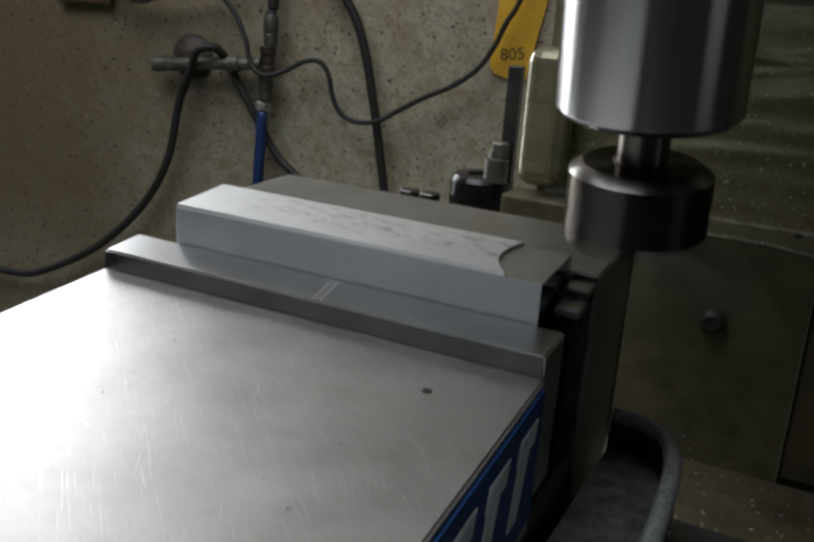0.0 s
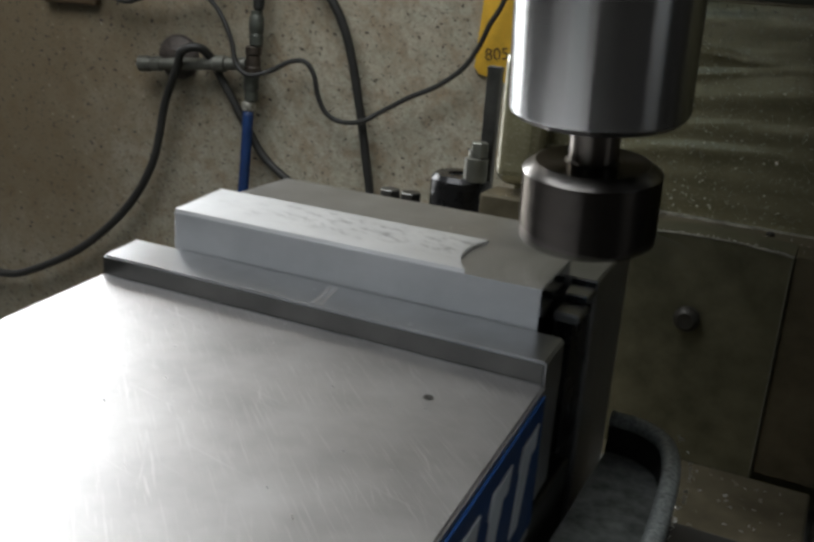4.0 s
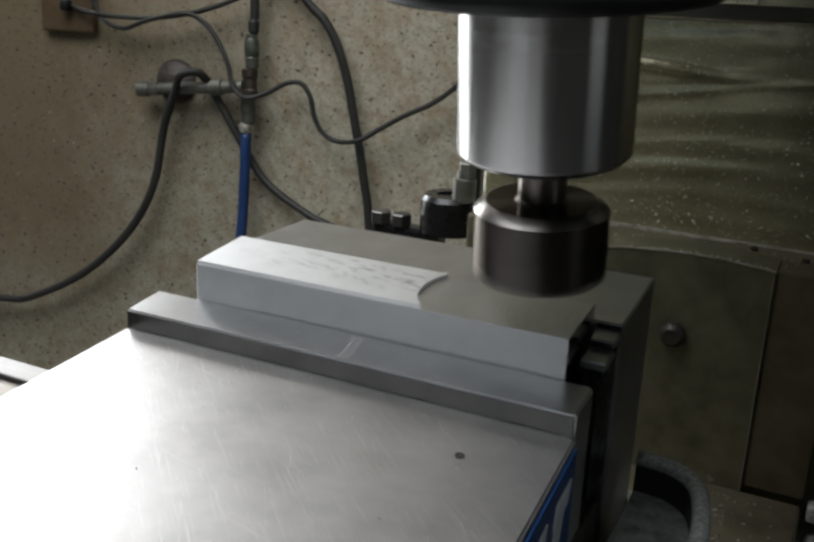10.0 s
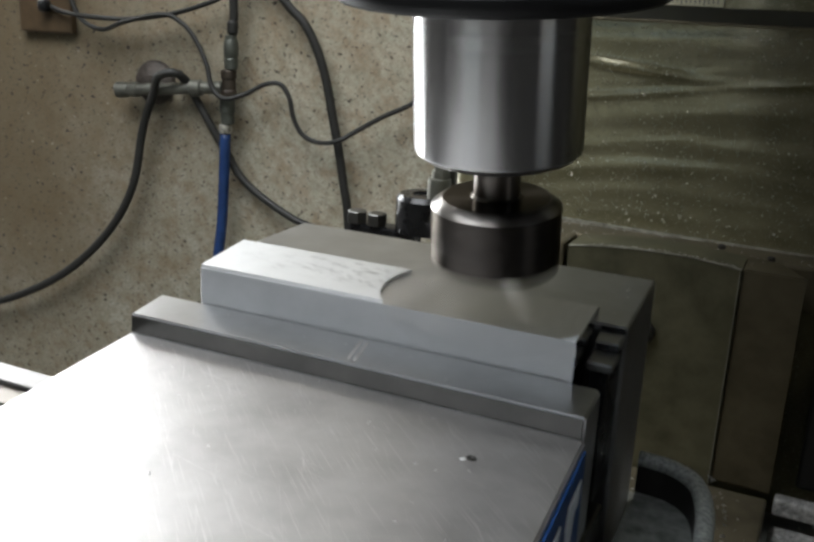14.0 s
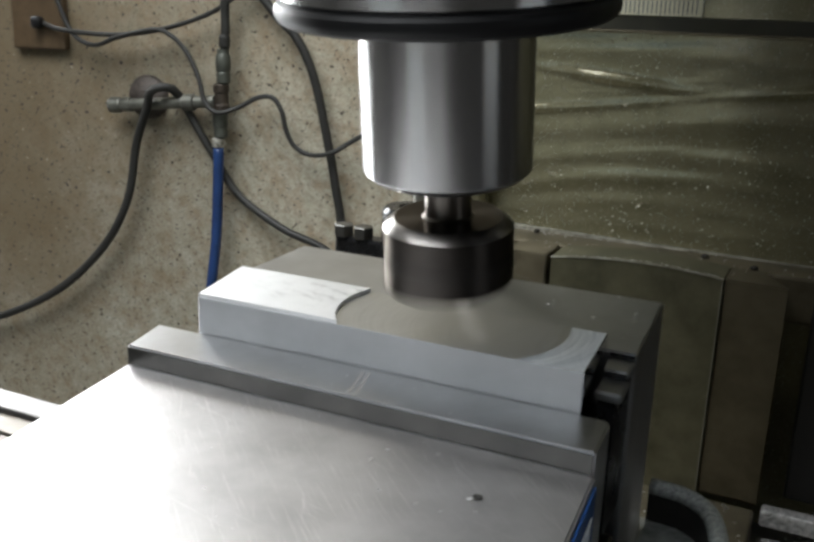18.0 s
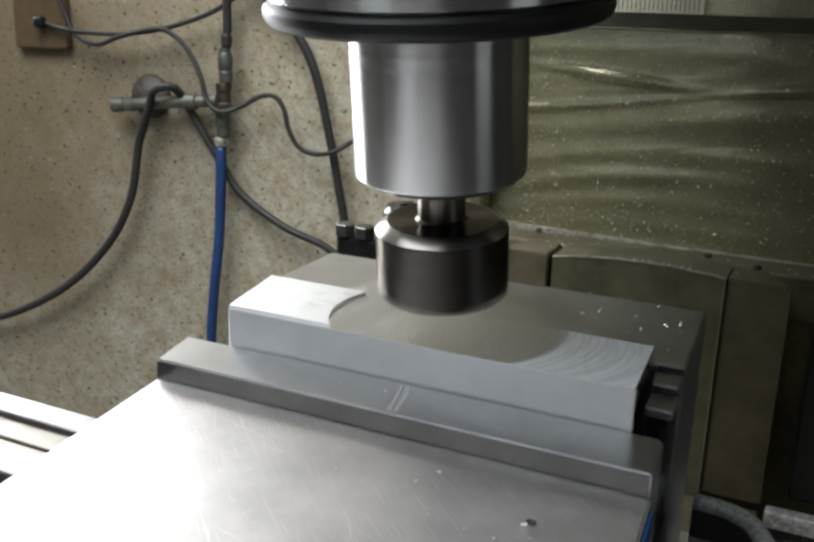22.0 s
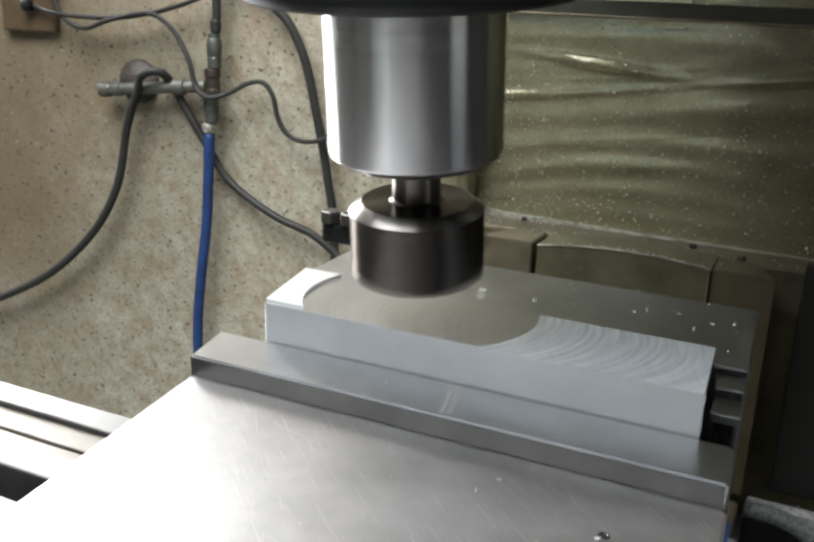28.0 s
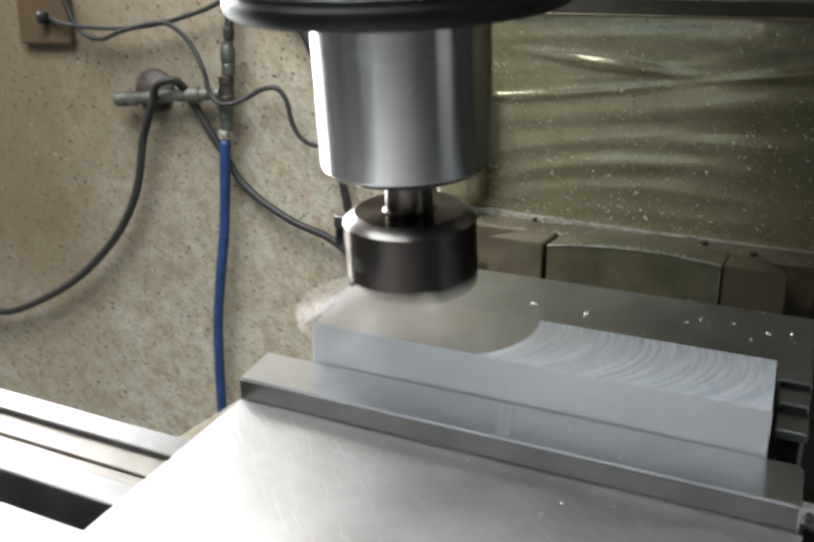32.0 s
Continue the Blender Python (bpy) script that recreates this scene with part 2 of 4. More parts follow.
def milled_aluminium(name, dark, light, rough, relief, metallic, trailing):
    """A freshly fly-cut face: the tool's arcs, one after the other along the feed, crossed by those of its trailing side."""
    mat, tree, bsdf = material(name)
    split = tree.nodes.new("ShaderNodeSeparateXYZ")
    tree.links.new(coords(tree), split.inputs[0])

    def calc(op, a, b=0.0):
        m = tree.nodes.new("ShaderNodeMath")
        m.operation = op
        for socket, v in zip(m.inputs, (a, b)):
            if isinstance(v, bpy.types.NodeSocket):
                tree.links.new(v, socket)
            else:
                socket.default_value = v
        return m.outputs[0]
    y = calc("SUBTRACT", split.outputs["Y"], CUT_Y)
    dip = calc("SQRT", calc("MAXIMUM", calc("SUBTRACT", CUT_R ** 2, calc("MULTIPLY", y, y)), 0.0))
    tones = []
    for op, fine in (("ADD", 900.0), ("SUBTRACT", 800.0)):
        along = calc(op, split.outputs["X"], dip)
        join = tree.nodes.new("ShaderNodeCombineXYZ")
        tree.links.new(calc("MULTIPLY", along, fine), join.inputs[0])
        tree.links.new(calc("MULTIPLY", y, 30.0), join.inputs[1])
        tones.append(noise_out(tree, join.outputs[0], 1.0, 3, 0.6))
    tone = mixed(tree, trailing, tones[0], tones[1])
    tree.links.new(ramp(tree, tone, ((0.35, dark), (0.65, light))), bsdf.inputs["Base Color"])
    tree.links.new(ramp(tree, tones[1], ((0.3, rough), (0.7, rough + 0.08))), bsdf.inputs["Roughness"])
    bsdf.inputs["Metallic"].default_value = metallic
    bumped(tree, bsdf, tone, relief, 0.0002)
    return mat


VISE_TOP = worn_metal("ground_vise_steel", (0.41, 0.40, 0.395), (0.54, 0.53, 0.525), (0.44, 0.51), (90, 400, 90), (0, 0, -18), blotch=45, bump=0.05, scratch=0.03)
JAW_STEEL = worn_metal("ground_jaw_steel", (0.45, 0.455, 0.46), (0.57, 0.578, 0.588), (0.30, 0.37), (30, 45, 30), blotch=50, bump=0.0)
JAW_FRONT = worn_metal("dimmed_jaw_front_steel", (0.09, 0.09, 0.087), (0.155, 0.153, 0.147), (0.26, 0.4), (25, 60, 400))
DARK_STEEL = worn_metal("oily_dark_steel", (0.09, 0.09, 0.085), (0.18, 0.175, 0.165), (0.3, 0.5), (50, 50, 300))
CASTING = worn_metal("grey_casting", (0.16, 0.165, 0.15), (0.32, 0.32, 0.29), (0.4, 0.6), (90, 90, 90), metallic=0.3, bump=0.6)
EAR_IRON = worn_metal("speckled_casting_iron", (0.13, 0.145, 0.14), (0.50, 0.53, 0.52), (0.4, 0.6), (500, 500, 500), metallic=0.35, blotch=700, bump=0.8)
FLOOR_IRON = worn_metal("oily_casting_floor", (0.08, 0.088, 0.086), (0.30, 0.32, 0.31), (0.35, 0.55), (200, 200, 200), metallic=0.3, blotch=160, bump=0.6)
SCRIBED = worn_metal("scribed_steel", (0.42, 0.41, 0.40), (0.54, 0.53, 0.52), (0.4, 0.5), (300, 300, 300), metallic=0.8)
RAIL_STEEL = worn_metal("worn_rail_steel", (0.20, 0.195, 0.18), (0.70, 0.69, 0.67), (0.3, 0.5), (40, 200, 200), metallic=0.5, blotch=260, bump=0.8)
POLISHED = worn_metal("polished_aluminium_end", (0.62, 0.63, 0.65), (0.72, 0.73, 0.75), (0.07, 0.12), (40, 40, 40), bump=0.0)
WORN_EDGE = worn_metal("worn_bare_iron", (0.16, 0.15, 0.12), (0.68, 0.66, 0.58), (0.35, 0.5), (60, 60, 60), metallic=0.6, blotch=130)
BLOCK_SIDE = worn_metal("drawn_aluminium", (0.39, 0.40, 0.408), (0.485, 0.497, 0.508), (0.38, 0.5), (12, 60, 900), metallic=0.6, bump=0.05)
SKIN = skin_aluminium()
MILLED = milled_aluminium("once_cut_aluminium", (0.50, 0.50, 0.49), (0.60, 0.60, 0.59), 0.34, 0.15, 0.95, 0.5)
RECUT = milled_aluminium("twice_cut_aluminium", (0.58, 0.63, 0.69), (0.88, 0.92, 0.97), 0.32, 0.2, 0.6, 0.8)
CHROME = worn_metal("polished_spindle_steel", (0.42, 0.42, 0.42), (0.50, 0.50, 0.50), (0.25, 0.28), (20, 20, 60), bump=0.0)


def turned(mat, amount):
    """Fine grooves round the axis, which draw highlights out along it."""
    tree, bsdf = mat.node_tree, mat.node_tree.nodes["Principled BSDF"]
    around = tree.nodes.new("ShaderNodeTangent")
    around.direction_type, around.axis = "RADIAL", "Z"
    tree.links.new(around.outputs[0], bsdf.inputs["Tangent"])
    bsdf.inputs["Anisotropic"].default_value = amount
    bsdf.inputs["Anisotropic Rotation"].default_value = 0.25
    return mat


turned(CHROME, 1.0)
CUTTER_STEEL = worn_metal("dark_cutter_steel", (0.060, 0.054, 0.050), (0.095, 0.087, 0.080), (0.26, 0.32), (20, 20, 60), bump=0.0)
turned(CUTTER_STEEL, 0.8)
# The dark base stands in for dim reflections; the tint dulls grazing views.
CUTTER_STEEL.node_tree.nodes["Principled BSDF"].inputs["Specular Tint"].default_value = (0.6, 0.58, 0.55, 1)
CHAMFER_STEEL = turned(worn_metal("turned_chamfer_steel", (0.19, 0.178, 0.168), (0.26, 0.247, 0.235), (0.28, 0.34), (20, 20, 60), bump=0.0), 0.5)
SHANK_STEEL = turned(worn_metal("bare_shank_steel", (0.15, 0.135, 0.12), (0.22, 0.20, 0.18), (0.26, 0.34), (20, 20, 60), bump=0.0), 0.6)
BIT_STEEL = worn_metal("tool_bit_steel", (0.22, 0.21, 0.20), (0.34, 0.33, 0.31), (0.25, 0.35))
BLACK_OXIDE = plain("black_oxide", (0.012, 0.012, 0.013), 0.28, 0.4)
RING_BLACK = plain("worn_black_enamel", (0.008, 0.008, 0.0085), 0.5, 0.0, spec=0.25)
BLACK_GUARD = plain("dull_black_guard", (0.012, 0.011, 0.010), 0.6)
TABLE_STEEL = worn_metal("ground_table_iron", (0.105, 0.10, 0.096), (0.165, 0.16, 0.155), (0.46, 0.58), (30, 600, 30))
TROUGH_IRON = worn_metal("stained_trough_iron", (0.095, 0.082, 0.067), (0.16, 0.146, 0.126), (0.46, 0.6), (30, 300, 30), metallic=0.9)
SLOT_DARK = plain("slot_iron", (0.05, 0.05, 0.05), 0.5, 0.5)
SADDLE = worn_metal("oil_stained_saddle_iron", (0.10, 0.085, 0.054), (0.20, 0.172, 0.115), (0.34, 0.55), (40, 40, 160), metallic=0.55)
SADDLE_GREEN = worn_metal("green_saddle_paint", (0.055, 0.052, 0.036), (0.105, 0.097, 0.068), (0.28, 0.45), (60, 60, 60), metallic=0.2, bump=0.3)
PLATE_OLIVE = worn_metal("olive_oily_plate", (0.075, 0.072, 0.043), (0.165, 0.152, 0.095), (0.34, 0.52), (40, 40, 160), metallic=0.45, bump=0.2)
BLOCK_BROWN = worn_metal("brown_oily_block", (0.065, 0.053, 0.031), (0.125, 0.105, 0.066), (0.36, 0.55), (40, 40, 160), metallic=0.4, bump=0.2)
OILY_EDGE = worn_metal("rubbed_oily_iron", (0.09, 0.086, 0.06), (0.19, 0.18, 0.135), (0.4, 0.55), (60, 60, 160), metallic=0.2, bump=0.3)
BOLT_IRON = plain("oily_bolt_iron", (0.035, 0.032, 0.026), 0.5, 0.4)
GROOVE = plain("groove_shade_olive", (0.03, 0.029, 0.018), 0.6)
SHEET = splash_sheet()
WALL_PAINT = wall_paint()
BLUE = plain("blue_enamel", (0.005, 0.045, 0.17), 0.55, 0.0, 0.15)
PALE_MARK = plain("pale_decal_print", (0.62, 0.66, 0.70), 0.4)
RUBBER = plain("black_cable_rubber", (0.019, 0.0185, 0.016), 0.55)
BLUE_HOSE = plain("blue_air_hose", (0.012, 0.04, 0.135), 0.45)
GALVANISED = worn_metal("galvanised_pipe", (0.10, 0.10, 0.085), (0.24, 0.24, 0.205), (0.4, 0.55), (60, 60, 60), metallic=0.7, bump=0.4)
RUSTY = plain("rusty_grey_casting", (0.068, 0.056, 0.048), 0.6, 0.3, 0.5, 130, 0.5)
TEE_IRON = plain("rusty_dark_iron_tee", (0.055, 0.043, 0.032), 0.5, 0.4, 0.5, 130, 0.4)
PLUG_GREY = plain("grey_coupling", (0.085, 0.09, 0.075), 0.45, 0.4)
YELLOW = plain("yellow_card", (0.72, 0.42, 0.03), 0.6, 0.0, 0.12)
INK = plain("brown_marker_ink", (0.10, 0.06, 0.02), 0.7)
OUTLET_PLASTIC = plain("brown_outlet_plastic", (0.085, 0.055, 0.028), 0.5)
LABEL_CREAM = plain("cream_label_card", (0.84, 0.81, 0.63), 0.5, 0.0, 0.1)
CHIP = worn_metal("aluminium_chip", (0.78, 0.78, 0.77), (0.92, 0.92, 0.91), (0.25, 0.4), metallic=0.35)
FLAKE = worn_metal("dull_swarf_flake", (0.40, 0.37, 0.28), (0.72, 0.69, 0.58), (0.25, 0.5), metallic=0.5)
PLASTER = plain("shop_plaster", (0.05, 0.047, 0.042), 0.8, 0.0, 0.2, 4)
CONCRETE = plain("oily_concrete", (0.05, 0.048, 0.044), 0.7, 0.0, 0.3, 6)
CEILING_PAINT = plain("ceiling_paint", (0.15, 0.145, 0.135), 0.8, 0.0, 0.15, 3)
FRAME_PAINT = plain("window_frame_paint", (0.5, 0.5, 0.47), 0.5)


# ---- mesh helpers ----
def link(name, bm, mat, parent=None, label="", m=None):
    mesh = bpy.data.meshes.new(name)
    bm.to_mesh(mesh)
    bm.free()
    for one in mat if isinstance(mat, (list, tuple)) else [mat]:
        mesh.materials.append(one)
    ob = new(name, mesh)
    if m is not None:
        ob.matrix_basis = m
    ob.parent = parent
    return tagged(ob, label)


def part(name, bm, mat, parent, label="", m=None):
    return link(name, bm, mat, parent, label, m)


def thing(name, label, category, group="", kind="", m=None):
    ob = new(name)
    ob.empty_display_size = 0.02
    if m is not None:
        ob.matrix_basis = m
    return tagged(ob, label, category, group, kind)


def box(x0, x1, y0, y1, z0, z1, bevel=0.0, segments=2):
    bm = bmesh.new()
    bmesh.ops.create_cube(bm, size=1)
    for v in bm.verts:
        v.co = ((x0 + x1) / 2 + v.co.x * (x1 - x0), (y0 + y1) / 2 + v.co.y * (y1 - y0), (z0 + z1) / 2 + v.co.z * (z1 - z0))
    if bevel:
        bmesh.ops.bevel(bm, geom=bm.edges[:], offset=bevel, segments=segments, affect="EDGES", profile=0.5)
    return bm


def merge(*meshes):
    out = bmesh.new()
    for bm in meshes:
        tmp = bpy.data.meshes.new("tmp")
        bm.to_mesh(tmp)
        bm.free()
        out.from_mesh(tmp)
        bpy.data.meshes.remove(tmp)
    return out


def moved(bm, m):
    bmesh.ops.transform(bm, matrix=m, verts=bm.verts[:])
    return bm


def lathe(profile, steps=64, smooth=True, caps=True):
    """A solid turned about z from (radius, height) pairs, from the bottom up, with crisp edges where the profile turns."""
    bm = bmesh.new()

    def ring(r, z):
        return [bm.verts.new((r * math.cos(2 * math.pi * i / steps), r * math.sin(2 * math.pi * i / steps), z)) for i in range(steps)]
    low, before = None, None
    for (r0, z0), (r1, z1) in zip(profile, profile[1:]):
        way = math.atan2(z1 - z0, r1 - r0)
        if low is None or abs(way - before) > 0.4:
            low = ring(r0, z0)
        high = ring(r1, z1)
        for i in range(steps):
            bm.faces.new((low[i], low[(i + 1) % steps], high[(i + 1) % steps], high[i])).smooth = smooth
        low, before = high, way
    if caps:
        bm.faces.new(ring(*profile[0])[::-1])
        bm.faces.new(ring(*profile[-1]))
    return bm


def prism(outline, z0, z1):
    """A flat outline raised from z0 to z1."""
    bm = bmesh.new()
    low = [bm.verts.new((x, y, z0)) for x, y in outline]
    high = [bm.verts.new((x, y, z1)) for x, y in outline]
    n = len(outline)
    for i in range(n):
        bm.faces.new((low[i], low[(i + 1) % n], high[(i + 1) % n], high[i]))
    bm.faces.new(low[::-1])
    bm.faces.new(high)
    bmesh.ops.recalc_face_normals(bm, faces=bm.faces[:])
    return bm


def spline(points, each=8):
    """Places along a smooth line through the points."""
    p = [Vector(q) for q in points]
    p = [2 * p[0] - p[1], *p, 2 * p[-1] - p[-2]]
    out = []
    for a, b, c, d in zip(p, p[1:], p[2:], p[3:]):
        for k in range(each):
            t = k / each
            out.append(0.5 * (2 * b + (c - a) * t + (2 * a - 5 * b + 4 * c - d) * t * t + (3 * b - a - 3 * c + d) * t ** 3))
    return out + [p[-2]]


def tube(points, radius, steps=12, each=8):
    bm = bmesh.new()
    line = spline(points, each)
    rings, side = [], None
    for i, q in enumerate(line):
        way = (line[min(i + 1, len(line) - 1)] - line[max(i - 1, 0)]).normalized()
        side = (side if side is not None else way.orthogonal())
        side = (side - way * side.dot(way)).normalized()
        up = way.cross(side)
        rings.append([bm.verts.new(q + radius * (math.cos(a) * side + math.sin(a) * up)) for a in (2 * math.pi * k / steps for k in range(steps))])
    for a, b in zip(rings, rings[1:]):
        for i in range(steps):
            bm.faces.new((a[i], a[(i + 1) % steps], b[(i + 1) % steps], b[i])).smooth = True
    bm.faces.new(rings[0][::-1])
    bm.faces.new(rings[-1])
    return bm


def on_wall(u, z, off=0.0):
    """A place on the back wall: along it, up, and out into the room."""
    return wall_pose @ Vector((u, -off, z))


# ---- the room ----
def room():
    back = merge(box(-3.2, WIN_U - WIN_W / 2, 0, 0.14, FLOOR_Z, CEILING_Z), box(WIN_U + WIN_W / 2, 3.0, 0, 0.14, FLOOR_Z, CEILING_Z),
                 box(GATE_U1, WIN_U + WIN_W / 2, 0, 0.14, FLOOR_Z, GATE_TOP), box(WIN_U - WIN_W / 2, WIN_U + WIN_W / 2, 0, 0.14, GATE_TOP, WIN_Z - WIN_H / 2),
                 box(WIN_U - WIN_W / 2, WIN_U + WIN_W / 2, 0, 0.14, WIN_Z + WIN_H / 2, CEILING_Z))
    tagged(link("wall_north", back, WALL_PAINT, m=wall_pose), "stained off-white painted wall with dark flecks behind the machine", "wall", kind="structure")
    tagged(link("floor", box(-3.6, 3, -3, 2, FLOOR_Z - 0.1, FLOOR_Z), CONCRETE), "oily grey concrete workshop floor", "floor", kind="structure")
    roof = merge(box(-3.6, SKY_X0, -3, 2, CEILING_Z, CEILING_Z + 0.1), box(SKY_X1, 3, -3, 2, CEILING_Z, CEILING_Z + 0.1),
                 box(SKY_X0, SKY_X1, -3, SKY_Y0, CEILING_Z, CEILING_Z + 0.1), box(SKY_X0, SKY_X1, SKY_Y1, 2, CEILING_Z, CEILING_Z + 0.1))
    tagged(link("ceiling", roof, CEILING_PAINT), "plain dark grey workshop ceiling with a skylight", "ceiling", kind="structure")
    tagged(link("wall_west", box(-3.2, -3.1, -2.5, 0.75, FLOOR_Z, CEILING_Z), PLASTER), "plain plastered workshop side wall", "wall", kind="structure")
    tagged(link("wall_east", merge(box(2.0, 2.1, -2.5, END_Y0, FLOOR_Z, CEILING_Z), box(2.0, 2.1, END_Y1, 1.6, FLOOR_Z, CEILING_Z), box(2.0, 2.1, END_Y0, END_Y1, FLOOR_Z, END_Z0), box(2.0, 2.1, END_Y0, END_Y1, END_Z1, CEILING_Z)), PLASTER), "plain plastered workshop end wall", "wall", kind="structure")
    x0, x1, z1 = DOOR_X0, DOOR_X1, DOOR_TOP
    front = merge(box(-3.2, x0, -2.6, -2.5, FLOOR_Z, CEILING_Z), box(x1, 2.1, -2.6, -2.5, FLOOR_Z, CEILING_Z),
                  box(x0, x1, -2.6, -2.5, z1, CEILING_Z))
    tagged(link("wall_south", front, PLASTER), "plain plastered wall with an open doorway", "wall", kind="structure")
    win = thing("window_1", "painted window frame in the stained wall", "window", kind="structure", m=wall_pose)
    a, b, c, d = WIN_U - WIN_W / 2, WIN_U + WIN_W / 2, WIN_Z - WIN_H / 2, WIN_Z + WIN_H / 2
    for args in ((a, a + 0.03, 0.08, 0.12, c, d), (b - 0.03, b, 0.08, 0.12, c, d), (a + 0.03, b - 0.03, 0.08, 0.12, c, c + 0.03), (a + 0.03, b - 0.03, 0.08, 0.12, d - 0.03, d)):
        part("window_frame", box(*args, 0.003), FRAME_PAINT, win)


room()


# ---- things on the wall ----
def cable(name, points, radius, mat, label, category, off=0.03):
    bm = tube([on_wall(*p[:2], p[2] if len(p) > 2 else off) for p in points], radius)
    return tagged(link(name, bm, mat), label, category)


def wall_fittings():
    cable("drooping_hose", ((-0.085, -0.062, 0.012), (-0.098, -0.03, 0.045), (-0.125, -0.035, 0.055), (-0.14, -0.063, 0.045), (-0.17, -0.122), (-0.192, -0.217), (-0.242, -0.301), (-0.329, -0.382), (-0.435, -0.44), (-0.5, -0.454), (-0.62, -0.44), (-0.75, -0.38)),
          0.0068, RUBBER, "black rubber cable looped over the pipe and drooping along the wall", "cable")
    cable("back_cable", ((-0.11, -0.03, 0.02), (-0.088, -0.058, 0.02), (-0.039, -0.137, 0.018), (0.003, -0.197, 0.018), (0.081, -0.241), (0.159, -0.273), (0.23, -0.35), (0.26, -0.5)),
          0.0062, RUBBER, "black rubber cable running down behind the blue hose", "cable")
    cable("plug_cable", ((-0.335, 0.06, 0.02), (-0.289, 0.05), (-0.189, 0.047, 0.034), (-0.1, 0.062), (-0.013, 0.096), (0.05, 0.16), (0.09, 0.26)),
          0.0038, RUBBER, "thin black cable from the outlet, twisted round another", "cable")
    cable("wavy_cable", ((-0.31, 0.13), (-0.291, 0.081), (-0.271, 0.043), (-0.235, 0.029), (-0.189, 0.043, 0.04), (-0.126, 0.057, 0.04), (-0.099, 0.049, 0.035), (-0.074, 0.026, 0.035), (-0.052, -0.012, 0.04), (-0.041, -0.046, 0.045),
                         (-0.018, -0.062, 0.05), (0.012, -0.054, 0.04), (0.042, -0.038, 0.035), (0.067, -0.036, 0.035), (0.082, -0.055, 0.035), (0.089, -0.084, 0.035), (0.103, -0.108, 0.035), (0.127, -0.119, 0.035),
                         (0.162, -0.114, 0.042), (0.192, -0.096, 0.035), (0.232, -0.072, 0.035), (0.270, -0.053, 0.035), (0.305, -0.026, 0.035), (0.326, 0.005, 0.035), (0.341, 0.041, 0.035), (0.358, 0.075, 0.035), (0.38, 0.16)),
          0.0038, RUBBER, "thin black cable waving across the wall", "cable")
    cable("thick_cable", ((-0.02, 0.19), (0.068, 0.087), (0.100, 0.056), (0.121, 0.020), (0.136, -0.024), (0.148, -0.077), (0.158, -0.124), (0.168, -0.180), (0.177, -0.236), (0.183, -0.35), (0.185, -0.5)),
          0.0068, RUBBER, "thick black cable hanging down the wall", "cable", 0.024)
    hose = thing("air_hose", "blue air hose with grey couplings hanging from the tee", "hose")
    part("tube", tube([on_wall(*p, 0.03) for p in ((-0.026, -0.118), (-0.03, -0.2), (-0.035, -0.272), (-0.047, -0.36), (-0.055, -0.45), (-0.055, -0.579), (-0.05, -0.75), (-0.04, -1.0))], 0.0085), BLUE_HOSE, hose)
    stand = wall_pose @ pose(-0.026, -0.03, -0.118)
    part("ferrule", moved(lathe(((0.009, 0), (0.0105, 0.002), (0.0105, 0.012), (0.008, 0.014))), stand), WORN_EDGE, hose, "bright crimped ferrule")
    air = thing("air_line", "grey galvanised air pipe with flange, tee and couplings", "pipe")

    def upright(name, profile, mat, u=-0.02, off=0.03):
        part(name, moved(lathe(profile, 24), wall_pose @ pose(u, -off, 0)), mat, air)
    upright("coupling", ((0.0075, -0.104), (0.0105, -0.102), (0.0105, -0.086), (0.012, -0.085), (0.012, -0.066), (0.0095, -0.064)), PLUG_GREY, -0.022)
    upright("tee", ((0.0105, -0.064), (0.0125, -0.062), (0.0125, -0.052), (0.0108, -0.050), (0.0108, -0.034), (0.0125, -0.032), (0.0125, -0.022), (0.0105, -0.02)), TEE_IRON, -0.019)
    upright("coupler", ((0.008, -0.02), (0.0105, -0.018), (0.0105, -0.004), (0.0095, -0.002), (0.0110, 0.002), (0.0118, 0.012), (0.0110, 0.022), (0.0090, 0.026), (0.0090, 0.032)), PLUG_GREY, -0.015)
    upright("nipple", ((0.006, 0.032), (0.0085, 0.036), (0.0085, 0.05), (0.006, 0.054)), RUBBER, -0.012)
    upright("upper_hose", ((0.0068, 0.054), (0.0068, 0.3)), RUBBER, -0.01)

    def lying(name, profile, mat, z=-0.045, off=0.03, steps=24):
        part(name, moved(lathe(profile, steps), wall_pose @ pose(0, -off, z) @ pose(0, 0, 0, 0, 90 - 5.0, 0)), mat, air)
    lying("pipe", ((0.0095, -0.19), (0.0095, -0.03)), GALVANISED)
    lying("pipe_cap", ((0.010, -0.215), (0.0125, -0.213), (0.0125, -0.196), (0.0105, -0.193), (0.012, -0.186), (0.012, -0.176)), GALVANISED, -0.045, 0.03, 8)
    lying("union", ((0.0105, -0.085), (0.013, -0.083), (0.013, -0.066), (0.0105, -0.064)), GALVANISED, -0.045, 0.03, 8)
